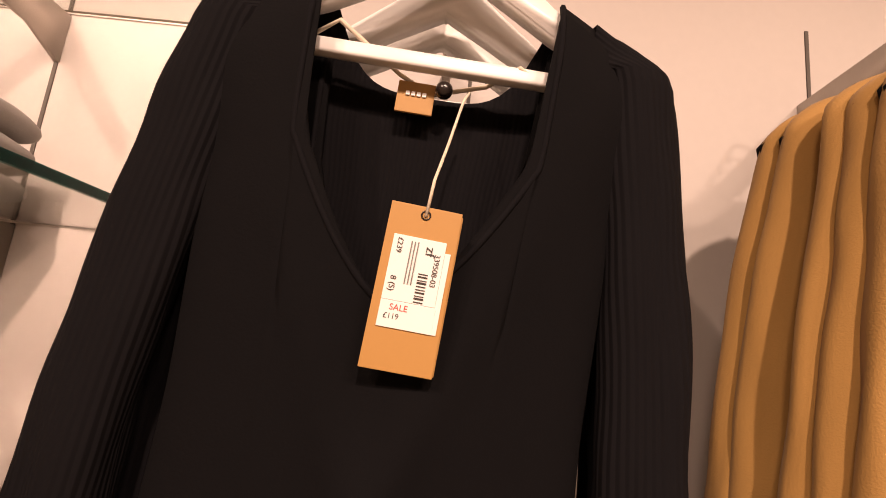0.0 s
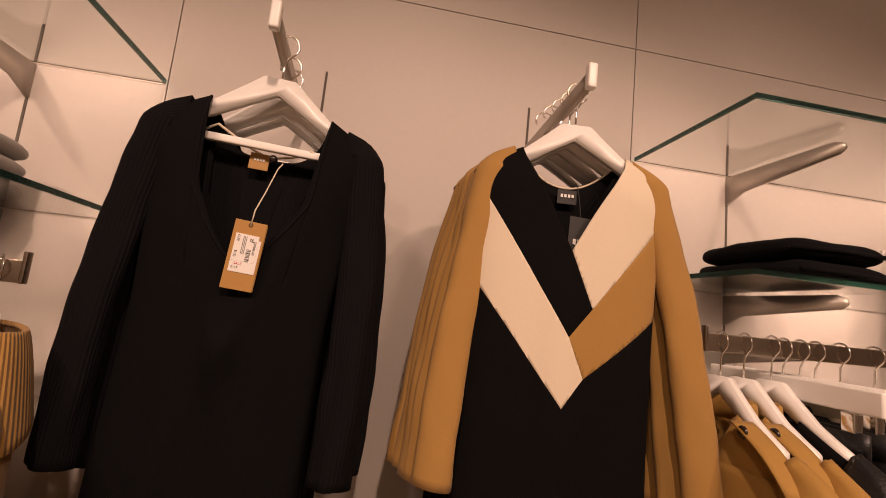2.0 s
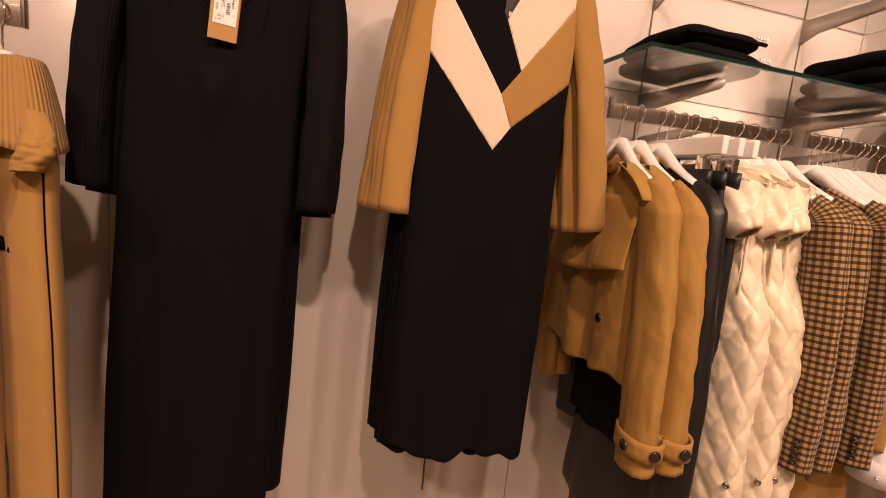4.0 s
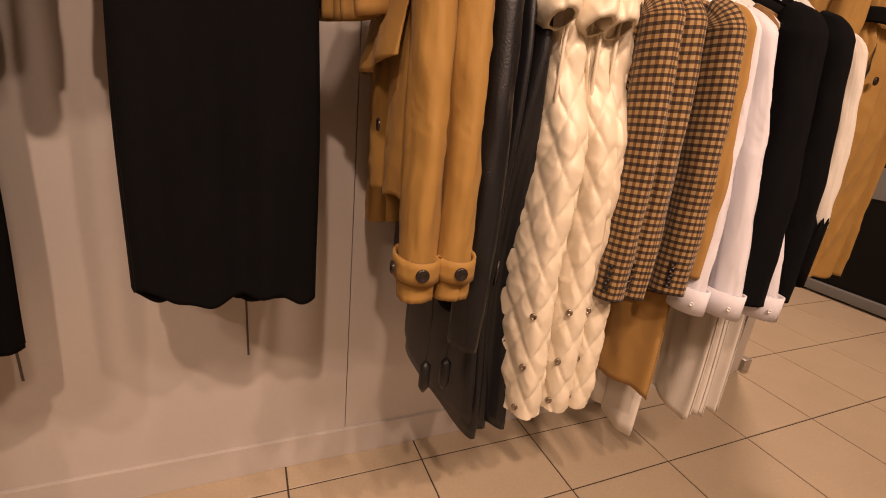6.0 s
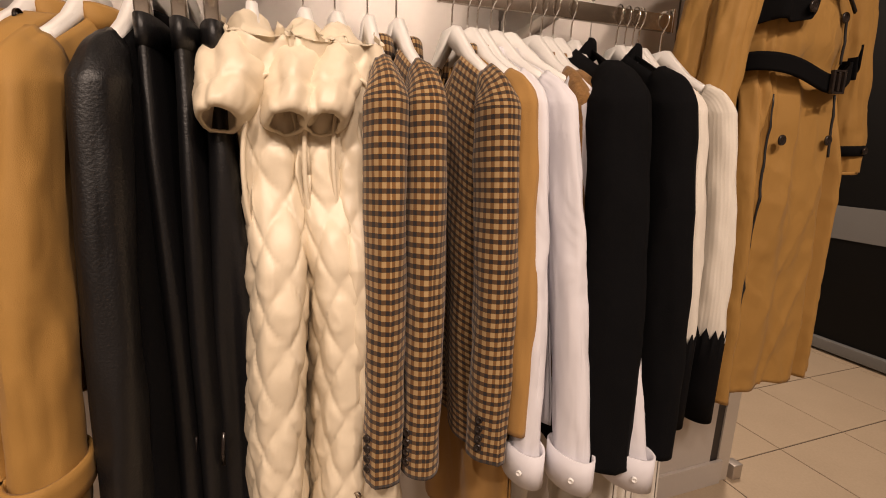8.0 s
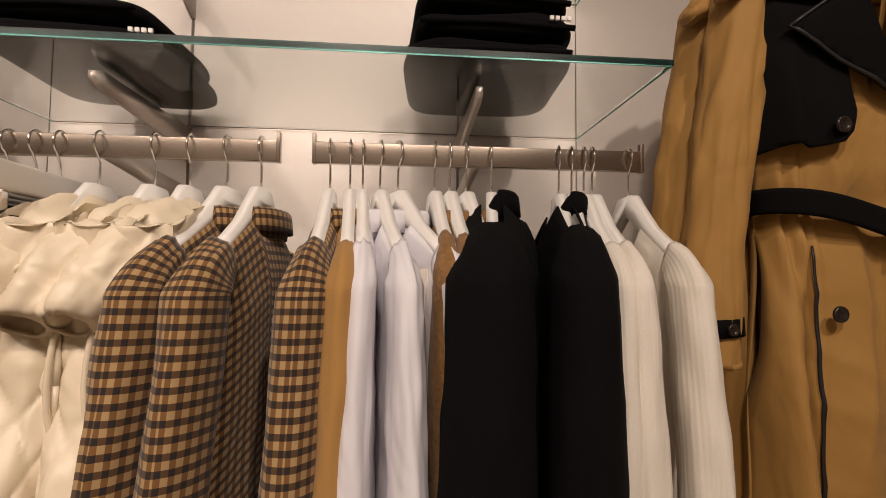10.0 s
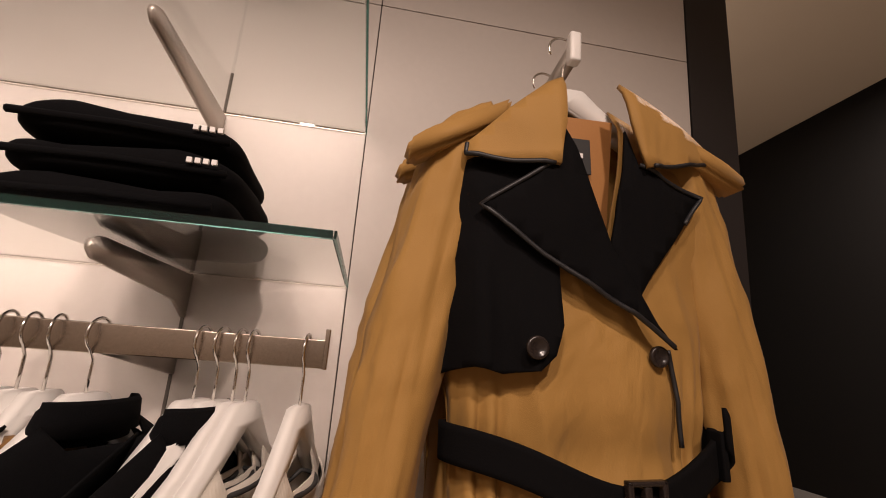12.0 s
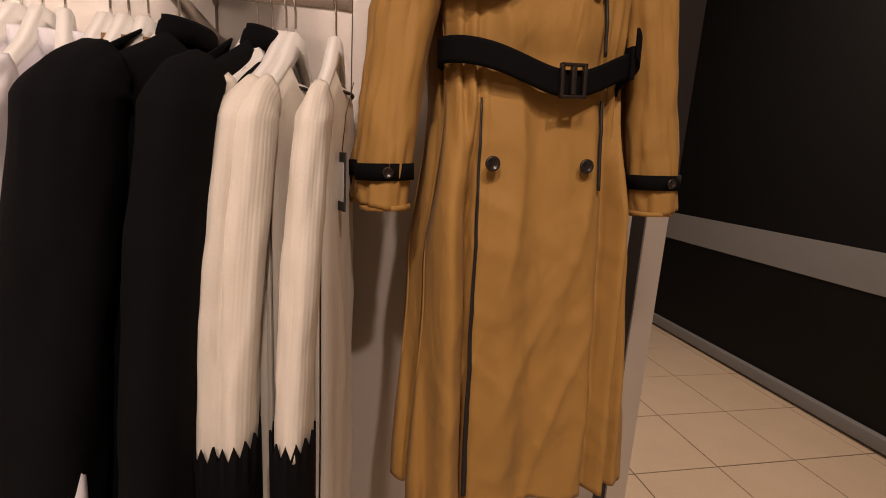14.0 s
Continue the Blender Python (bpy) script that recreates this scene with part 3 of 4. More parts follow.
# ---- colour-block dresses ----
def block_dress(x, y, z, rz, tilt, seed, detail):
    d = dress_root("colour_block_dress", "black, cream and camel colour-block knit dress with a chevron front", "dress", "chevron dresses on the display arm", x, y, z, rz, tilt)

    def fd(a):
        return -0.25 + 0.175 * abs(a) / 0.095

    g = Garment(0.184, 0.50, -0.010, -1.25, ((0, 0.184), (-0.1, 0.184), (-0.2, 0.170), (-0.42, 0.166), (-0.55, 0.166), (-0.95, 0.176), (-1.25, 0.174)), 0.038, 0.095, fd,
                lambda a: -0.115 + 0.055 * (abs(a) / 0.095) ** 2, 0.007, 4, seed, 0.012, taper=0.08)
    bm = g.panel(True, 64, 110)
    if detail:
        lines = (((-0.13, -0.20), (0.005, -0.40)), ((-0.145, -0.34), (0.0, -0.52)), ((0.0, -0.52), (0.035, -0.468)), ((0.005, -0.40), (0.035, -0.468)),
                 ((0.16, -0.19), (0.005, -0.40)), ((0.18, -0.34), (0.035, -0.468)), ((0.005, -0.26), (0.04, -0.34)))
        for (ax, az), (bx, bz) in lines:
            no = Vector((bz - az, 0, ax - bx))
            bmesh.ops.bisect_plane(bm, geom=bm.verts[:] + bm.edges[:] + bm.faces[:], plane_co=(ax, 0, az), plane_no=no)

        def kind(px, pz):
            right_of = px > 0.005 + (-0.40 - pz) * 0.44
            edge = px < (pz + 0.52) * 0.673 if pz < -0.468 else not right_of
            if pz < -0.20 - 1.481 * (px + 0.13) and pz > -0.34 - 1.241 * (px + 0.145) and edge and px < 0.04:
                return 1
            above_b = pz > -0.40 + 1.355 * (px - 0.005)
            if px > 0.0 and above_b and px > 0.005 + (-0.26 - pz) * 0.4375:
                return 1 if px > 0.0 else 0
            if px > 0 and not above_b and right_of and pz > -0.468 + 0.883 * (px - 0.035):
                return 2
            return 0

        for f in bm.faces:
            c = f.calc_center_median()
            f.material_index = kind(c.x, c.z)
        for idx, nm, mt, lb in ((1, "cream_chevron", M_CREAM, "cream knit block"), (2, "camel_chevron", M_CAMEL, "camel knit block")):
            sub = bm.copy()
            bmesh.ops.delete(sub, geom=[f for f in sub.faces if f.material_index != idx], context="FACES")
            for f in sub.faces:
                f.material_index = 0
            part(nm, sub, mt, d, lb, solid=0.0032)
        bmesh.ops.delete(bm, geom=[f for f in bm.faces if f.material_index], context="FACES")
    part("front", bm, M_BLACK, d, solid=0.003)
    part("back", g.panel(False, 40, 50), M_BLACK, d, solid=0.003)
    for sgn in (-1, 1):
        part("sleeve", g.sleeve(sgn, 0.60, 0.016 + (0.005 * seed if sgn < 0 else 0.070 - 0.012 * seed), 0.031, 0.033, 0.6, 0.012, crease=0.0035, inset=0.030), M_CAMEL, d, "camel knit sleeve", solid=0.002)
    if detail:
        part("neck_edge", tube([(a, g.y(a, g.bd(a) - 0.002, False) - 0.002, g.bd(a)) for a in [-0.094 + 0.188 * k / 16 for k in range(17)]], 0.0022, 6), M_CREAM, d, "thin pale neck binding")
        part("neck_label", box(-0.018, 0.020, 0.022, 0.025, -0.150, -0.122, 0.0008), M_INK, d, "small black woven neck label", smooth=False)
        for k in range(4):
            part("label_mark", box(-0.012 + k * 0.007, -0.0075 + k * 0.007, 0.0202, 0.0216, -0.137, -0.131), M_PAPER, d, smooth=False)
    return d


block_dress(1.792, -0.334, 2.066, -8, 0.6, 0, True)
for k, (yy, rz) in enumerate(((-0.302, -6), (-0.268, -2), (-0.232, -7), (-0.195, -4))):
    hang(1.792 - 0.004 * k, yy, 2.062, rz, 1, PLAIN)
    block_dress(1.791 - 0.004 * k, yy, 2.062, rz, 1, k + 1, False)
hang(1.792, -0.334, 2.064, -8, 0.6, PLAIN)
tag2 = root("swing_tag", "black card swing tag hanging inside the neckline", "swing tag", "", pose(1.806, -0.350, 1.842, 0, 2, 0))
part("card", box(-0.021, 0.021, -0.001, 0.001, -0.042, 0.042, 0.0006), M_INK, tag2, smooth=False)
for k in range(4):
    part("label_mark", box(-0.012 + k * 0.0085, -0.006 + k * 0.0085, -0.0022, -0.0012, -0.010, 0.0), M_PAPER, tag2, smooth=False)
part("cord", tube([(0, 0, 0.038), (0.0, 0.010, 0.07), (0.002, 0.035, 0.118)], 0.0008, 5), M_INK, tag2)

# ---- trench coats ----
def trench(x, y, z, rz, tilt, seed, detail):
    d = dress_root("trench_coat", "long camel trench coat with black lapels, flap and belt", "coat", "trench coats on the display arm", x, y, z, rz, tilt)

    def fd(a):
        return -0.30 + 0.24 * abs(a) / 0.055

    g = Garment(0.202, 0.46, -0.002, -1.31, ((0, 0.208), (-0.18, 0.204), (-0.30, 0.180), (-0.46, 0.162), (-0.52, 0.160), (-0.85, 0.196), (-1.31, 0.232)), 0.062, 0.055, fd,
                lambda a: -0.06, 0.009, 4, seed, 0.005, taper=0.12, wrinkled=0.0075)
    bm = g.panel(True, 84, 110)
    for v in bm.verts:
        w = math.exp(-((v.co.z + 0.485) / 0.035) ** 2)
        v.co.y += 0.012 * w
        q = smooth(-0.50, -0.75, v.co.z)
        for fx, amp, wd in ((0.138, 0.034, 0.013), (0.112, -0.020, 0.010), (0.170, 0.026, 0.012), (-0.142, 0.036, 0.022), (-0.112, -0.040, 0.006), (-0.17, -0.02, 0.012), (0.190, 0.02, 0.012)):
            v.co.y -= amp * q * math.exp(-((v.co.x - fx * (1 + 0.16 * q)) / wd) ** 2)
        gather = math.exp(-((v.co.z + 0.50) / 0.09) ** 2) * smooth(0.085, 0.13, abs(v.co.x))
        v.co.y -= 0.010 * gather * math.sin(v.co.x * 300 + seed)
    part("front", bm, M_TAN, d, solid=0.003)
    part("back", g.panel(False, 40, 50), M_TAN, d, solid=0.003)
    part("lining", outline([(-0.06, -0.05), (0.06, -0.05), (0.03, -0.31), (0.0, -0.34), (-0.03, -0.30)], -0.022, -0.016), M_LINING, d, "shiny copper satin lining", smooth=False)
    for sgn in (-1, 1):
        ln = 0.645 if sgn < 0 else 0.665
        out = 0.070 if sgn < 0 else 0.050
        part("sleeve", g.sleeve(sgn, ln, out, 0.050, 0.040, 1.0, 0.016, 48, 110, crease=0.003, inset=0.046), M_TAN, d, solid=0.003)
        zc = g.line(g.s - 0.05) - ln
        cx = sgn * (g.s + out - 0.006)
        for nm, z0, z1, r, mt in (("cuff_strap", zc + 0.045, zc + 0.072, 0.047, M_BLACK), ("cuff", zc - 0.004, zc + 0.004, 0.0405, M_TAN)):
            bm = grid(24, 2, lambda u, v: (cx + r * math.cos(2 * math.pi * u), -0.015 + 0.98 * r * math.sin(2 * math.pi * u), z0 + (z1 - z0) * v), True, (0.3, 0.03))
            part(nm, bm, mt, d, "black buckled strap" if nm == "cuff_strap" else "", solid=0.005)
        button(d, cx, -0.018 - 0.049, zc + 0.058, 0.009)
        ep = [(sgn * 0.10, -0.056), (sgn * 0.205, -0.110), (sgn * 0.228, -0.128), (sgn * 0.232, -0.142), (sgn * 0.222, -0.150), (sgn * 0.11, -0.092)]
        part("epaulette", outline(ep, -0.064, -0.022, 0.005), M_TAN, d)
    if not detail:
        part("storm_flap", g.patch([(-0.205, -0.13), (-0.06, -0.15), (-0.06, -0.38), (-0.20, -0.40)], 0.012), M_BLACK, d, "black storm flap", solid=0.004)
        return d
    flap = [(-0.178, -0.155), (-0.05, -0.09), (-0.055, -0.34), (-0.066, -0.372), (-0.085, -0.388), (-0.120, -0.392), (-0.150, -0.384), (-0.182, -0.396), (-0.186, -0.28)]
    part("storm_flap", g.patch(flap, lambda a, b: 0.010 + 0.016 * smooth(-0.2, -0.38, b) + 0.016 * math.exp(-((a + 0.142) / 0.014) ** 2) * smooth(-0.17, -0.30, b), 0.009), M_BLACK, d, "black storm flap with a button", solid=0.004)
    lap_l = [(-0.045, -0.085), (-0.060, -0.150), (-0.146, -0.206), (-0.075, -0.262), (0.0, -0.308), (0.050, -0.336), (0.088, -0.362), (0.062, -0.335), (0.008, -0.250)]
    lap_r = [(0.045, -0.090), (0.052, -0.142), (0.146, -0.172), (0.110, -0.215), (0.066, -0.270), (0.034, -0.318), (0.018, -0.290), (0.008, -0.250)]
    part("lapel", g.patch(lap_l, lambda a, b: 0.024 - 0.06 * (a + 0.02) * 0.2), M_BLACK, d, "black notched lapel", solid=0.005)
    part("lapel", g.patch(lap_r, 0.019), M_BLACK, d, "black notched lapel", solid=0.005)
    col_l = [(-0.040, -0.030), (-0.060, -0.040), (-0.110, -0.082), (-0.160, -0.128), (-0.162, -0.142), (-0.110, -0.152), (-0.056, -0.156), (-0.044, -0.10)]
    col_r = [(0.040, -0.026), (0.062, -0.034), (0.125, -0.068), (0.184, -0.100), (0.186, -0.112), (0.125, -0.130), (0.056, -0.148), (0.042, -0.09)]

    def lift(a, b):
        return 0.030 + 0.022 * smooth(-0.15, -0.03, b)

    part("collar", g.patch(col_l, lift), M_TAN, d, "wide camel collar with dark piping", solid=0.006)
    part("collar", g.patch(col_r, lift), M_TAN, d, "wide camel collar with dark piping", solid=0.006)

    def piping(pts, off):
        path = []
        for (ax, az), (bx, bz) in zip(pts, pts[1:]):
            for k in range(8):
                px, pz = ax + (bx - ax) * k / 8, az + (bz - az) * k / 8
                o = off(px, pz) if callable(off) else off
                path.append((px, g.y(px, pz) - o - 0.002, pz))
        part("piping", tube(path, 0.003, 6), M_PIPE, d, "thin dark piping")

    piping(col_l[3:7], lift)
    piping(col_r[3:7], lift)
    piping(lap_l[1:7], lambda p, q: 0.025 - 0.012 * (p + 0.02))
    piping(lap_r[1:4], 0.021)
    piping([(0.088, -0.362), (0.094, -0.40), (0.098, -0.48)], 0.006)
    piping([(0.098, -0.54), (0.100, -0.62), (0.102, -0.70)], 0.006)
    # thin dark strip stands in for the shade inside the open pleat
    part("pleat_shade", g.patch([(-0.1135, -0.54), (-0.1105, -0.54), (-0.1225, -1.28), (-0.1325, -1.28)], 0.003), M_PIPE, d, "dark strip for the shade inside the front pleat", solid=0.002)
    part("collar_stand", grid(20, 3, lambda u, v: (0.062 * math.cos(math.pi * u), 0.012 + 0.028 * math.sin(math.pi * u), -0.062 + 0.045 * v), False, (0.2, 0.05)), M_LINING, d, "copper lining of the collar", solid=0.004)
    part("neck_label", box(-0.032, 0.020, -0.030, -0.027, -0.135, -0.085, 0.001), M_INK, d, "black woven neck label", smooth=False)
    for k in range(4):
        part("label_mark", box(-0.022 + k * 0.008, -0.0165 + k * 0.008, -0.0325, -0.0305, -0.114, -0.107), M_PAPER, d, smooth=False)
    part("label_cord", tube([(-0.008, -0.028, -0.135), (-0.002, -0.030, -0.19), (0.01, -0.034, -0.26)], 0.0012, 5), M_INK, d)
    for bx, bz, off in ((-0.090, -0.364, 0.032), (0.071, -0.370, 0.010), (0.072, -0.505, 0.014), (-0.098, -0.644, 0.022), (0.068, -0.648, 0.014)):
        button(d, bx, g.y(bx, bz) - off, bz, 0.0125)
    # belt, sagging to the buckle
    def belt(u, v):
        a = math.pi * (1.12 - 1.24 * u)
        bx = 0.172 * math.cos(a)
        by = -0.086 * math.sin(a) - 0.010
        return (bx, by, -0.447 - 0.047 * math.exp(-((bx - 0.018) / 0.105) ** 2) - 0.006 * u - 0.040 * (1 - v) + 0.003 * math.sin(9 * u))
    part("belt", grid(60, 6, belt, False, (0.6, 0.05)), M_BLACK, d, "black fabric belt", solid=0.006)
    for nm, b in (("buckle_side", (-0.022, -0.016, -0.026, 0.026)), ("buckle_side", (0.016, 0.022, -0.026, 0.026)), ("buckle_bar", (-0.022, 0.022, 0.021, 0.026)), ("buckle_bar", (-0.022, 0.022, -0.026, -0.021)), ("buckle_prong", (-0.004, 0.004, -0.021, 0.021))):
        ob = part(nm, box(b[0], b[1], -0.005, 0.005, b[2], b[3], 0.002), M_BUTTON, d, "black buckle")
        ob.location = (0.018, -0.106, -0.517)
    part("belt_tail", grid(16, 4, lambda u, v: (0.145 + 0.012 * math.sin(5 * u), -0.075 + 0.03 * u, -0.45 - 0.06 * u - 0.02 + 0.045 * v), False, (0.1, 0.05)), M_BLACK, d, solid=0.005)
    part("belt_loop", box(0.140, 0.148, -0.072, -0.050, -0.505, -0.452, 0.002), M_BLACK, d)
    return d


hang(3.622, -0.290, 2.074, 5, -2, PLAIN)
trench(3.612, -0.285, 2.074, 5, -2, 3, False)
trench(3.619, -0.372, 2.074, 2, -2.8, 1, True)

# ---- garments on the rails ----
TOP = RAIL_Z - 0.082


def on_rail(name, label, cat, group, x, lean, dy=0.0):
    m = pose(x, RAIL_Y + dy, TOP, 0, 0, -90 - lean)
    hang(x, RAIL_Y + dy, TOP, -90 - lean, 0.0, LONG) if x != 2.140 else None
    return root(name, label, cat, group, m)


def jacket(name, label, cat, group, x, lean, material, seed, hem=-0.75, shoulder=0.205, thick=0.036, sleeve=0.60, r0=0.05, r1=0.042, flat=0.65,
           folds=0.006, width=None, collar=True, sleeve_mat=None, out=0.02, neckband=None, forward=0.02, drop=0.022, wrinkled=0.004):
    d = on_rail(name, label, cat, group, x, lean)
    w = width or ((0, shoulder), (-0.25, shoulder + 0.008), (-0.5, shoulder + 0.025), (hem, shoulder + 0.045))
    g = Garment(shoulder + 0.008, 0.48, -0.004 - drop, hem, w, thick, 0.07, lambda a: -0.17 - drop + 0.1 * abs(a) / 0.07, lambda a: -0.062 - drop, folds, 4, seed, 0.008, taper=0.10, wrinkled=wrinkled)
    part("front", g.panel(True, 44, 56), material, d, solid=0.003)
    part("back", g.panel(False, 44, 56), material, d, solid=0.003)
    for sgn in (-1, 1):
        part("sleeve", g.sleeve(sgn, sleeve, out + 0.03 if sgn > 0 else 0.0, r0, r1, flat, forward, 32, 70, crease=0.003), sleeve_mat or material, d, solid=0.003)
    if collar:
        def col(u, v):
            a = math.pi * (u * 1.5 - 0.25)
            return (0.068 * math.cos(a), 0.032 * math.sin(a) + (0.006 + 0.010 * v), -0.062 - drop + 0.040 * math.sin(v * math.pi) + 0.010 * v - 0.05 * max(0, -math.sin(a)))
        part("collar", grid(24, 6, col, False, (0.3, 0.08)), material, d, solid=0.004)
    if neckband:
        part("neck_band", tube([(0.07 * math.cos(a), 0.03 * math.sin(a), -0.068 - drop - 0.03 * max(0, -math.sin(a))) for a in [2 * math.pi * k / 24 for k in range(25)]], 0.003, 6), neckband, d, "thin black neck binding")
    return d, g


# short trench jackets with epaulettes and cuff straps
for k, (x, lean) in enumerate(((2.140, 7), (2.192, 4))):
    d, g = jacket("trench_jacket", "short camel trench jacket with buttoned epaulettes and cuff straps", "jacket", "short trench jackets", x, lean, M_TAN, 11 + k, -0.56, 0.215, 0.045, 0.600, 0.052, 0.047, 0.66, 0.010, out=0.035, wrinkled=0.007, forward=0.01,
                  width=((0, 0.215), (-0.3, 0.22), (-0.56, 0.24)))
    part("cape_flap", g.patch([(-0.19, -0.14), (0.19, -0.14), (0.205, -0.30), (0.05, -0.33), (-0.10, -0.335), (-0.2, -0.31)], lambda a, b: 0.006 + 0.03 * smooth(-0.15, -0.33, b)), M_TAN, d, "loose storm flap", solid=0.003)
    part("epaulette", grid(10, 4, lambda u, v: (0.10 + 0.125 * u, -0.028 + 0.04 * (v - 0.5), -0.066 - 0.052 * u - 0.03 * u ** 3), False, (0.12, 0.04)), M_TAN, d, solid=0.004)
    button(d, 0.125, -0.042, -0.078, 0.011, turn=0)
    button(d, 0.165, g.y(0.165, -0.42) - 0.03, -0.42, 0.012)
    zc = g.line(g.s - 0.05) - 0.600
    cx = g.s + 0.065
    part("cuff_strap", grid(24, 3, lambda u, v: (cx + 0.058 * math.cos(2 * math.pi * u), -0.010 + 0.040 * math.sin(2 * math.pi * u), zc + 0.045 + 0.04 * v), True, (0.35, 0.04)), M_TAN, d, "stitched cuff strap", solid=0.005)
    b = button(d, cx + 0.02, -0.055, zc + 0.065, 0.012)
    button(d, cx + 0.061, -0.012, zc + 0.065, 0.012, turn=90)

d, g = jacket("leather_sleeve_jacket", "black wool jacket with smooth leather sleeves", "jacket", "", 2.255, 2, M_BLACKWOOL, 15, -0.80, 0.20, 0.036, 0.74, 0.05, 0.045, 0.6, sleeve_mat=M_LEATHER)


def trousers(x, lean, length, material, seed, label):
    m = pose(x, RAIL_Y, TOP, 0, 0, -90 - lean)
    h = root("clip_hanger", "white clip hanger with chrome clips on the rail", "hanger", "clip hangers", m)
    part("beam", box(-0.185, 0.185, -0.008, 0.008, -0.030, 0.012, 0.004), M_WHITE, h)
    pts = [(0.0, 0, 0.0), (0.0, 0, 0.030)] + [(0.020 * math.cos(a), 0, 0.066 + 0.020 * math.sin(a)) for a in [radians(q) for q in range(-60, 215, 18)]]
    part("hook", tube(pts, 0.0019, 6), M_CHROME, h)
    for sx in (-0.13, 0.13):
        part("clip", box(sx - 0.012, sx + 0.012, -0.010, 0.010, -0.075, -0.030, 0.003), M_CHROME, h, "chrome clip")
    d = root("leather_trousers", label, "trousers", "trousers on clip hangers", m)

    def leg(u, v):
        a = 2 * math.pi * u
        t = 1 - v
        hw = 0.155 + 0.025 * smooth(0, 0.2, t) - 0.02 * smooth(0.2, 0.6, t) + 0.05 * smooth(0.6, 1, t)
        th = 0.016 + 0.026 * smooth(0, 0.5, t)
        w = 1 + 0.12 * math.sin(4 * a + seed + 2 * t) * smooth(0.05, 0.5, t)
        return (hw * w * math.copysign(abs(math.cos(a)) ** 0.7, math.cos(a)), th * w * math.sin(a), -0.065 - length * t)

    part("trouser_body", grid(36, 40, leg, True, (0.8, length)), material, d, solid=0.003)
    part("waistband", grid(36, 2, lambda u, v: (0.158 * math.copysign(abs(math.cos(2 * math.pi * u)) ** 0.7, math.cos(2 * math.pi * u)), 0.019 * math.sin(2 * math.pi * u), -0.105 + 0.042 * v), True, (0.8, 0.04)), material, d, solid=0.004)
    part("zip_pull", tube([(0.16, -0.03, -0.70), (0.165, -0.034, -0.735), (0.16, -0.034, -0.76)], 0.003, 6), M_BUTTON, d)
    return d


for k, (x, ln) in enumerate(((2.282, 1.02), (2.322, 1.09), (2.358, 1.07))):
    trousers(x, -1 - 2 * k, ln, M_LEATHER, k * 2.1, "long black leather trousers clipped to a hanger")
for k in range(2):
    t = root("toggle_cord", "black cord with a rubber toggle hanging below a jacket", "cord", "cords", pose(2.175 + 0.05 * k, -0.49, 0.80))
    part("cord", tube([(0, 0.02, 0.30), (0.008, 0, 0.0), (0.0, -0.01, -0.11)], 0.002, 6), M_INK, t)
    part("toggle", tube([(0, -0.01, -0.105), (0, -0.01, -0.115), (0, -0.01, -0.17), (0, -0.01, -0.185)], lambda q: 0.004 + 0.009 * math.sin(min(1, q * 1.05) * math.pi) ** 0.5, 10), M_LEATHER, t, "black rubber toggle")


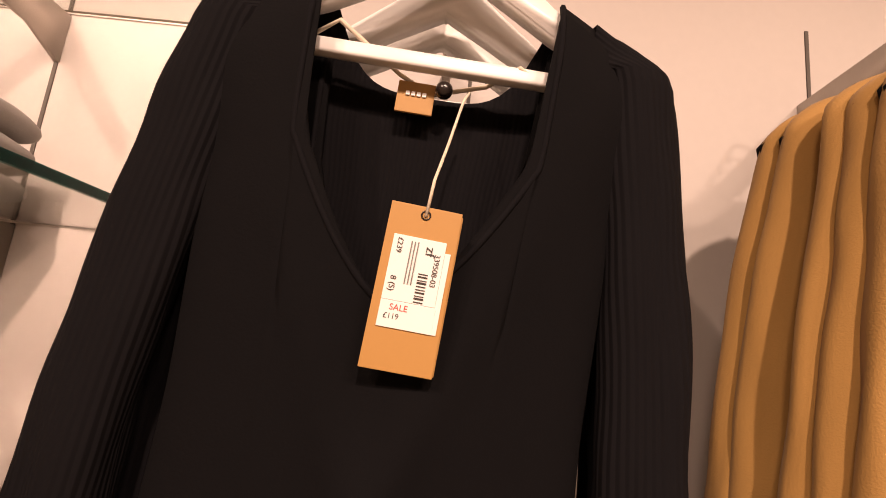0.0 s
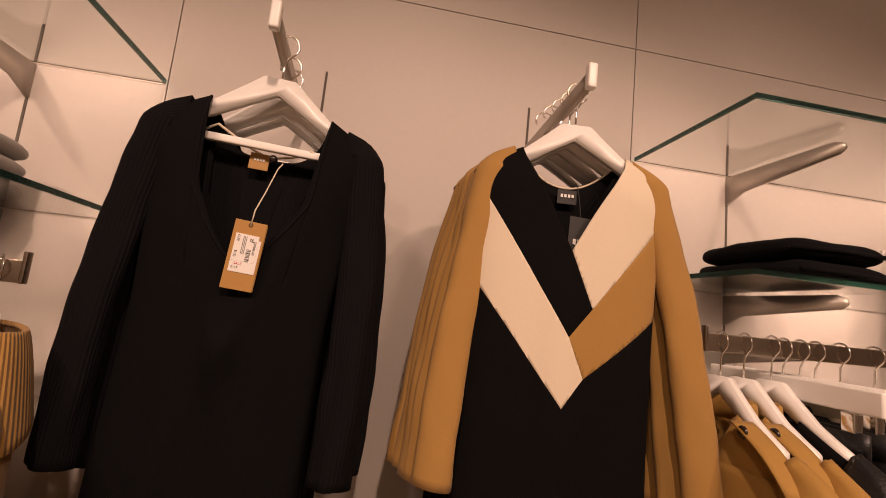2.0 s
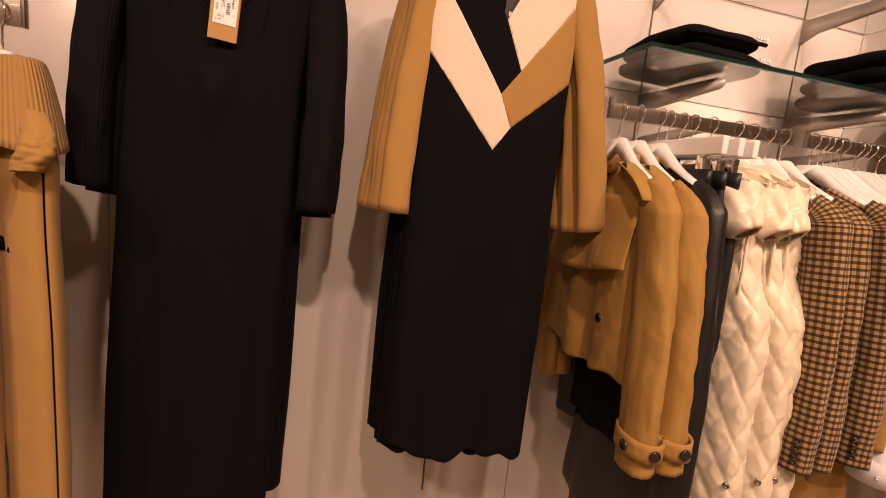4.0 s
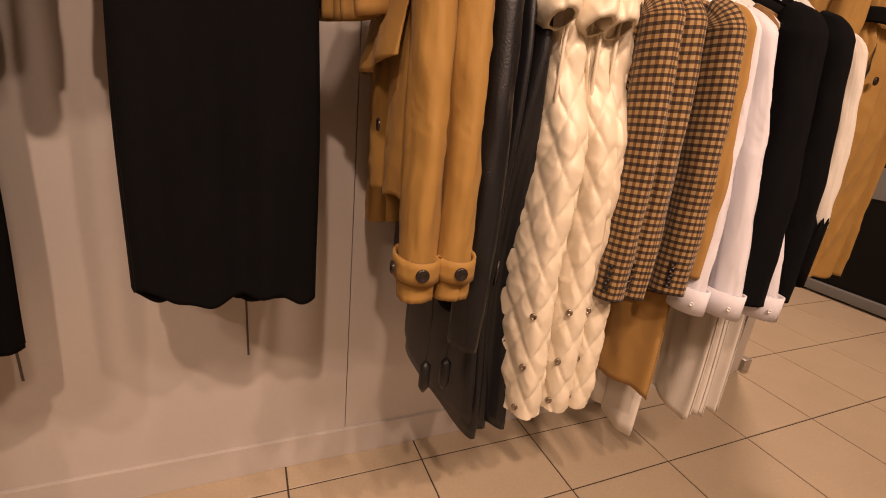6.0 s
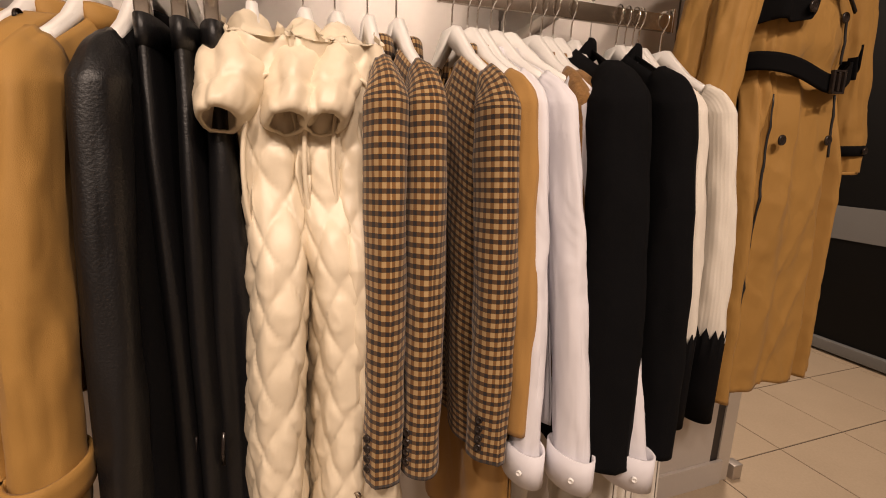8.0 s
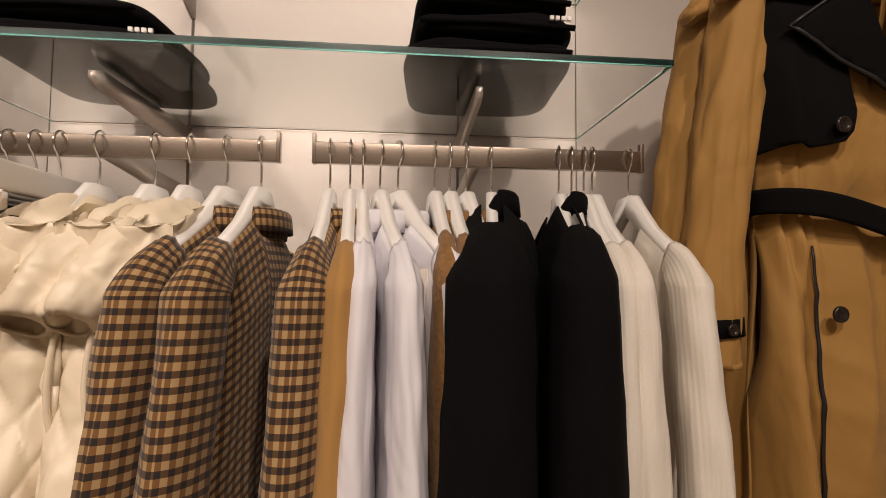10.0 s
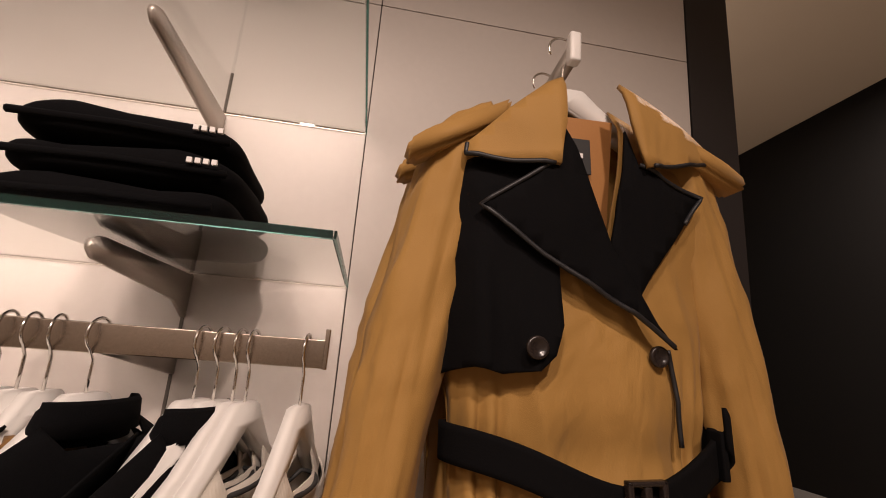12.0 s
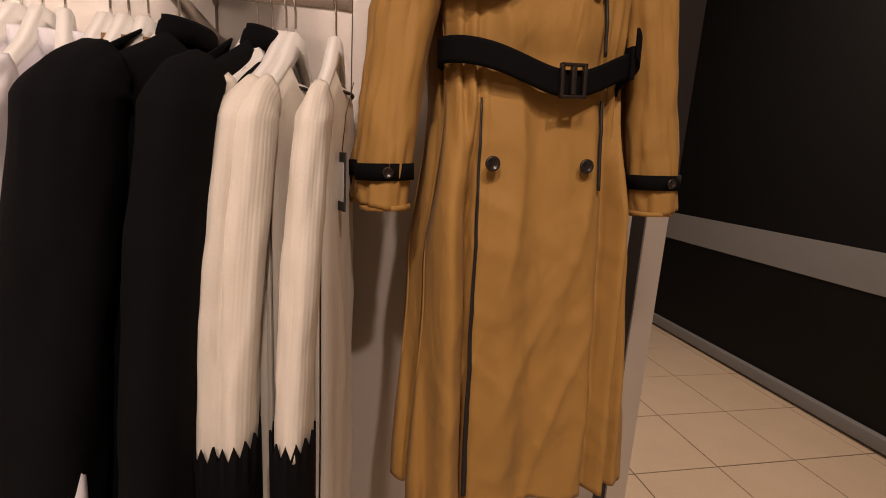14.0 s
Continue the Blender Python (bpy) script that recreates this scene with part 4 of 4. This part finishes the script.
# quilted vests with hoods
def vest(x, lean, seed):
    d = on_rail("quilted_vest", "long cream quilted vest with a padded hood", "vest", "quilted vests", x, lean)
    TH = 0.047

    def ring(a, z):
        hw = curve(((0, 0.214), (-0.14, 0.212), (-0.3, 0.224), (-0.6, 0.245), (-1.07, 0.272)), z)
        ca, sa = math.cos(a), math.sin(a)
        return Vector((hw * math.copysign(abs(ca) ** 0.55, ca), TH * math.copysign(abs(sa) ** 0.6, sa), z))

    def torso(u, v):
        a, z = 2 * math.pi * u, -1.07 + 1.03 * v
        p = ring(a, z)
        hw = abs(ring(0, z).x)
        run = math.copysign(abs(p.y) + (hw - p.x), p.y)
        s1, s2 = (run + 0.75 * z) / 0.082 + seed * 0.37, (run - 0.75 * z) / 0.082
        q = (abs(math.sin(math.pi * s1)) * abs(math.sin(math.pi * s2))) ** 0.27
        q += 0.25 * noise.noise(Vector((p.x * 24, p.y * 24 + seed, z * 24)))
        n = Vector((math.cos(a) * 0.9, math.sin(a), 0))
        p += n * (0.0105 * q - 0.005 + 0.003 * ridge(run * 26 + z * 9, z * 24, seed) * q)
        hole = smooth(-0.42, -0.27, z) * smooth(0.55, 0.95, math.cos(a))
        p.x -= 0.046 * hole
        p.y += 0.010 * math.sin(3 * z + seed) + 0.006 * math.sin(8 * z + seed * 2)
        p.z = min(p.z, 0.0 - 0.47 * abs(p.x))
        return p

    part("quilted_body", grid(168, 170, torso, True, (1.0, 1.07)), M_QUILT, d)
    hole = [(curve(((0, 0.214), (-0.14, 0.212), (-0.3, 0.224), (-0.6, 0.245)), zz) - 0.040 - 0.012 * smooth(0, 1, math.sin(a)), 0.006 + 0.046 * math.cos(a) + 0.010 * math.sin(3 * zz + seed), zz)
            for a, zz in ((2 * math.pi * k / 32, -0.275 - 0.145 * math.sin(2 * math.pi * k / 32)) for k in range(33))]
    part("armhole_edge", tube(hole, 0.0038, 8), M_QUILT, d, "piped armhole edge")

    def hood(u, v):
        # a padded lobe drooping from the neck over the shoulder, its mouth edge turned outward
        a = 2 * math.pi * u
        c = Vector((-0.045 + 0.240 * v, 0.004 - 0.060 * v ** 1.5, -0.058 - 0.012 * v - 0.130 * v ** 1.5))
        body = math.sin(math.pi * (0.03 + 0.90 * v)) ** 0.55
        lip = 1 + 0.05 * math.exp(-((v - 0.97) / 0.05) ** 2)
        seam = 1 - 0.12 * math.exp(-((v - 0.55 - 0.05 * math.sin(a)) / 0.03) ** 2) - 0.08 * math.exp(-((v - 0.86) / 0.02) ** 2) - 0.08 * math.exp(-(math.sin(a * 0.5 + 0.3) / 0.10) ** 2)
        k = body * lip * seam * (1 + 0.16 * noise.noise(Vector((math.cos(a) * 1.7, math.sin(a) * 1.7 + seed, v * 5))) + 0.06 * ridge(a * 2.0, v * 9, seed))
        if v > 0.985:
            k *= 0.84
        tilt = 0.25 + 0.75 * v
        up, fwd = math.cos(a) * (0.064 + 0.012 * v) * k, math.sin(a) * (0.046 + 0.012 * v) * k
        return c + Vector((up * math.sin(tilt), fwd, up * math.cos(tilt)))

    part("hood", grid(56, 56, hood, True, (0.5, 0.3)), M_QUILT, d, "puffy padded hood drooping over the shoulder", solid=0.004)
    part("hood_lining", grid(32, 5, lambda u, v: hood(u, 0.97).lerp(Vector((0.14, -0.035, -0.150)), v * 0.98), True, (0.4, 0.1)), M_CREAM, d, "plain lining inside the hood mouth")
    for zz in (-1.04, -0.93, -0.80):
        button(d, 0.252, -0.038 + 0.010 * math.sin(3 * zz + seed), zz, 0.008, M_METAL, turn=45)
    return d


for k, (x, lean) in enumerate(((2.418, -4), (2.503, -5), (2.558, -4))):
    vest(x, lean, 21 + k)

for k, (x, lean) in enumerate(((2.617, 2), (2.671, 0), (2.783, -3))):
    d, g = jacket("check_blazer", "brown and tan checked wool blazer with buttoned cuffs", "blazer", "check blazers", x, lean, M_CHECK, 31 + k, -0.78, 0.205, 0.038, 0.66, 0.052, 0.046, 0.62, 0.008, out=0.012)
    zc = g.line(g.s - 0.05) - 0.66
    for q in range(4):
        button(d, g.s + 0.065, -0.046, zc + 0.03 + 0.018 * q, 0.007, turn=40)

jacket("camel_coat", "plain camel wool coat, knee length", "coat", "", 2.816, -6, M_CAMEL, 41, -1.11, 0.20, 0.028, 0.62, 0.042, 0.040, 0.5, 0.006)

for k, (x, lean) in enumerate(((2.837, -6), (2.866, -13), (2.896, -23))):
    d, g = jacket("white_shirt", "white cotton poplin shirt with buttoned cuffs", "shirt", "white shirts", x, lean, M_SHIRT, 51 + k, -0.76, 0.20, 0.026, 0.68, 0.040, 0.037, 0.5, 0.014, out=0.035 + 0.045 * k, wrinkled=0.007)
    zc = g.line(g.s - 0.05) - 0.68
    cx = g.s + 0.065 + 0.045 * k
    part("cuff", grid(20, 2, lambda u, v: (cx + 0.048 * math.cos(2 * math.pi * u), -0.020 + 0.028 * math.sin(2 * math.pi * u), zc - 0.03 + 0.065 * v), True, (0.25, 0.06)), M_SHIRT, d, "stiff shirt cuff", solid=0.004)
    button(d, cx + 0.03, -0.048, zc, 0.005, M_PAPER, turn=30)

ct = root("cream_trousers", "cream ribbed wide-leg trousers hung beneath the shirts", "trousers", "", pose(2.945, RAIL_Y, TOP, 0, 0, -100))
for sx in (-0.06, 0.09):
    part("trouser_leg", grid(28, 30, lambda u, v: (sx + (0.075 + 0.010 * math.sin(3 * 2 * math.pi * u)) * math.cos(2 * math.pi * u), 0.022 * math.sin(2 * math.pi * u) * (1 + 0.3 * math.sin(5 * math.pi * u)), -0.13 - 1.20 * (1 - v)), True, (0.4, 1.2)), M_CREAMRIB, ct, solid=0.003)

for k, (x, lean) in enumerate(((2.958, -4), (2.984, -4), (3.012, -5))):
    jacket("boucle_jacket", "caramel brown boucle wool jacket with a smooth collar", "jacket", "boucle jackets", x, lean, M_BOUCLE, 61 + k, -0.66, 0.168, 0.024, 0.58, 0.038, 0.036, 0.5, 0.006, out=-0.03)

for k, (x, lean, bulk) in enumerate(((3.057, 10, 0.070), (3.176, 11, 0.042))):
    d, g = jacket("black_coat", "long black wool coat with a turned collar", "coat", "black coats", x, lean, M_BLACKWOOL, 71 + k, -0.84, 0.228, bulk, 0.70, 0.055, 0.052, 0.75 + 8 * (bulk - 0.044), 0.012, out=0.06, drop=-0.012, width=((0, 0.228), (-0.25, 0.24), (-0.5, 0.265), (-0.84, 0.285)))
    part("neck_label", box(-0.01, 0.02, -0.008, -0.005, -0.14, -0.09, 0.001), M_CARD, d, "tan card neck label", smooth=False)

# cream ribbed knits with a zigzag black hem
def knit(x, lean, seed):
    d, g = jacket("cream_knit_dress", "cream ribbed knit dress with zigzag black sleeve ends", "knit dress", "cream knits", x, lean, M_CREAMRIB, seed, -1.30, 0.195, 0.026, 0.50, 0.040, 0.043, 0.55, 0.008, collar=False, out=0.03, neckband=M_INK, width=((0, 0.195), (-0.3, 0.16), (-0.6, 0.16), (-1.3, 0.19)))
    zc = g.line(g.s - 0.05) - 0.50
    cx = g.s + 0.060

    def zig(u, v):
        a = 2 * math.pi * u
        top = zc + 0.012 + 0.022 * abs(((u * 14) % 1) * 2 - 1)
        z = zc - 0.17 + (top - zc + 0.17) * v
        return (cx + 0.0470 * math.cos(a), -0.020 + 0.0290 * math.sin(a), z)

    part("zigzag_end", grid(56, 3, zig, True, (0.3, 0.2)), M_BLACK, d, "black knit sleeve end with zigzag edge", solid=0.003)
    return d


for k, (x, lean) in enumerate(((3.199, 13), (3.221, 9), (3.236, 7), (3.302, 5))):
    knit(x, lean, 81 + k)
sw = root("paper_swing_tag", "black and white paper swing tag on a cream knit", "swing tag", "", pose(3.318, -0.44, 1.385, 0, 0, -70))
part("card", box(-0.018, 0.018, -0.001, 0.001, -0.045, 0.045, 0.0005), M_INK, sw, smooth=False)
part("sticker", box(-0.013, 0.013, -0.002, -0.0012, -0.03, 0.03, 0.0002), M_PAPER, sw, smooth=False)
part("cord", tube([(0, 0, 0.044), (0.0, 0.005, 0.10), (-0.01, 0.02, 0.15)], 0.0008, 5), M_INK, sw)

# left rail: camel knit dresses with a ribbed roll collar
for k, (x, lean) in enumerate(((0.872, -40), (0.830, -24), (0.79, -12), (0.70, 2), (0.62, 3))):
    d, g = jacket("camel_knit_dress", "camel knit dress with a wide ribbed collar and black trim", "knit dress", "camel knit dresses", x, lean, M_CAMEL, 91 + k, -0.95, 0.19, 0.045, 0.10, 0.030, 0.028, 0.7, 0.010, collar=False, out=-0.03)

    def roll(u, v):
        a = 2 * math.pi * u
        r = 0.075 + 0.050 * v
        return (0.04 + r * 1.25 * math.cos(a), r * 0.5 * math.sin(a), -0.020 - 0.12 * v ** 1.4 - 0.03 * math.cos(a) * v)

    part("roll_collar", grid(64, 14, roll, True, (0.5, 0.2)), M_CAMELRIB, d, "wide ribbed roll collar", solid=0.008)
    def cape(u, v, off=0.0):
        a = math.pi * (1.05 + 0.98 * u)
        k = 0.75 + 0.25 * smooth(0, 0.5, 1 - v)
        return Vector(((g.s - 0.036 + off) * k * math.cos(a), (0.072 + off) * math.sin(a) * (1 - 0.3 * v) + 0.006 * math.sin(9 * a + k), -0.305 + 0.195 * v - 0.03 * math.cos(a) * (1 - v)))

    part("cape", grid(40, 14, cape, False, (0.5, 0.2)), M_CAMEL, d, "short loose cape front", solid=0.003)
    part("black_trim", grid(40, 3, lambda u, v: cape(u, 0.10 * v, 0.003), False, (0.5, 0.02)), M_BLACK, d, "black hem trim of the cape", solid=0.004)
    part("black_trim", grid(4, 20, lambda u, v: cape(0.955 + 0.045 * u, v, 0.003), False, (0.02, 0.2)), M_BLACK, d, "black edge trim of the cape", solid=0.004)


# ---- folded jumpers ----
def folded(x, y, z, w, dp, h, rz, seed, material, label, group, mark=True):
    d = root("folded_jumper", label, "jumper", group, pose(x, y, z, 0, 0, rz))

    def f(u, v):
        a, b = 2 * math.pi * u, math.pi * (v - 0.5)
        ca, sa = math.cos(a), math.sin(a)
        ex = 0.35
        px = w / 2 * math.copysign(abs(ca) ** ex, ca) * (math.cos(b) ** 0.35 if math.cos(b) > 1e-6 else 0)
        py = dp / 2 * math.copysign(abs(sa) ** ex, sa) * (math.cos(b) ** 0.35 if math.cos(b) > 1e-6 else 0)
        pz = h / 2 * (math.copysign(abs(math.sin(b)) ** 0.8, math.sin(b)) + 1)
        n = noise.noise(Vector((px * 9 + seed, py * 9, pz * 20)))
        return (px * (1 + 0.03 * n), py * (1 + 0.03 * n), pz * (1 + 0.22 * n * (1 if pz > h * 0.3 else 0)))

    part("folded_body", grid(48, 14, f, True, (w, h)), material, d)
    part("fold_edge", tube([(-w * 0.46, -dp * 0.492, h * 0.42), (0, -dp * 0.502, h * 0.46), (w * 0.46, -dp * 0.492, h * 0.40)], h * 0.10, 6), material, d)
    if mark:
        for k in range(4):
            part("printed_mark", box(w * 0.30 + k * 0.0095, w * 0.30 + 0.0062 + k * 0.0095, -dp * 0.5 - 0.008, -dp * 0.5 - 0.004, h * 0.55, h * 0.55 + 0.0065), M_PAPER, d, "small white printed mark", smooth=False)
    return d


for k in range(3):
    folded(3.05 + 0.006 * (k % 2), -0.235, 1.8225 + 0.045 * k, 0.29 - 0.012 * k, 0.27, 0.049, -3 + 3 * k, 5 + k, M_BLACKWOOL, "neatly folded black jumper with a small white mark", "black folded jumpers", k > 0)
for k in range(2):
    folded(2.385 - 0.01 * k, -0.22, 1.8225 + 0.044 * k, 0.29 - 0.03 * k, 0.28, 0.048, 4 - 6 * k, 12 + k, M_BLACKWOOL, "loosely folded black jumper with a small white mark", "black folded jumpers")
for k in range(3):
    folded(0.60, -0.22, 1.8225 + 0.036 * k, 0.30, 0.28, 0.039, 3 * k, 22 + k, M_GREYKNIT, "folded grey knit jumper on a glass shelf", "grey folded jumpers", False)

# ---- floor tiles, last ----
T = 0.462
tile_me = {}


def tile_mesh(w, dpt):
    key = (round(w, 4), round(dpt, 4))
    if key not in tile_me:
        bm = box(-w / 2 + 0.0028, w / 2 - 0.0028, -dpt / 2 + 0.0028, dpt / 2 - 0.0028, -0.010, 0.0)
        bmesh.ops.bevel(bm, geom=[e for e in bm.edges if all(v.co.z > -0.001 for v in e.verts)], offset=0.0012, segments=1, affect="EDGES")
        me = bpy.data.meshes.new("tile")
        bm.to_mesh(me)
        bm.free()
        me.materials.append(M_TILE)
        tile_me[key] = me
    return tile_me[key]


def lay(x0, x1, y0, y1):
    ob = new("tile", tile_mesh(x1 - x0, y1 - y0))
    ob.parent = floor
    ob.location = ((x0 + x1) / 2, (y0 + y1) / 2, 0.0005 * noise.noise(Vector((x0 * 3, y0 * 3, 0))))


GX, GY = 3.295, -0.389
rest = bmesh.new()
for i in range(-13, 13):
    for j in range(-10, 14):
        x0, y0 = GX + i * T, GY + j * T
        near = 0.4 < x0 < 6.3 and -2.3 < y0 < 2.4
        if j == 0 and x0 < 3.6:
            lay(x0, x0 + T, y0, -0.110) if near else None
            lay(x0, x0 + T, -0.110, 0.0) if near else None
            if near:
                continue
        if near:
            lay(x0, x0 + T, y0, y0 + T)
        elif -3 < x0 and x0 + T < 9 and -5 < y0 and y0 + T < 6:
            bmesh.ops.create_cube(rest, size=1, matrix=Matrix.Translation((x0 + T / 2, y0 + T / 2, -0.005)) @ Matrix.Diagonal((T - 0.005, T - 0.005, 0.010, 1)))
tagged(part("far_tiles", rest, M_TILE, floor, smooth=False), kind="stuff")
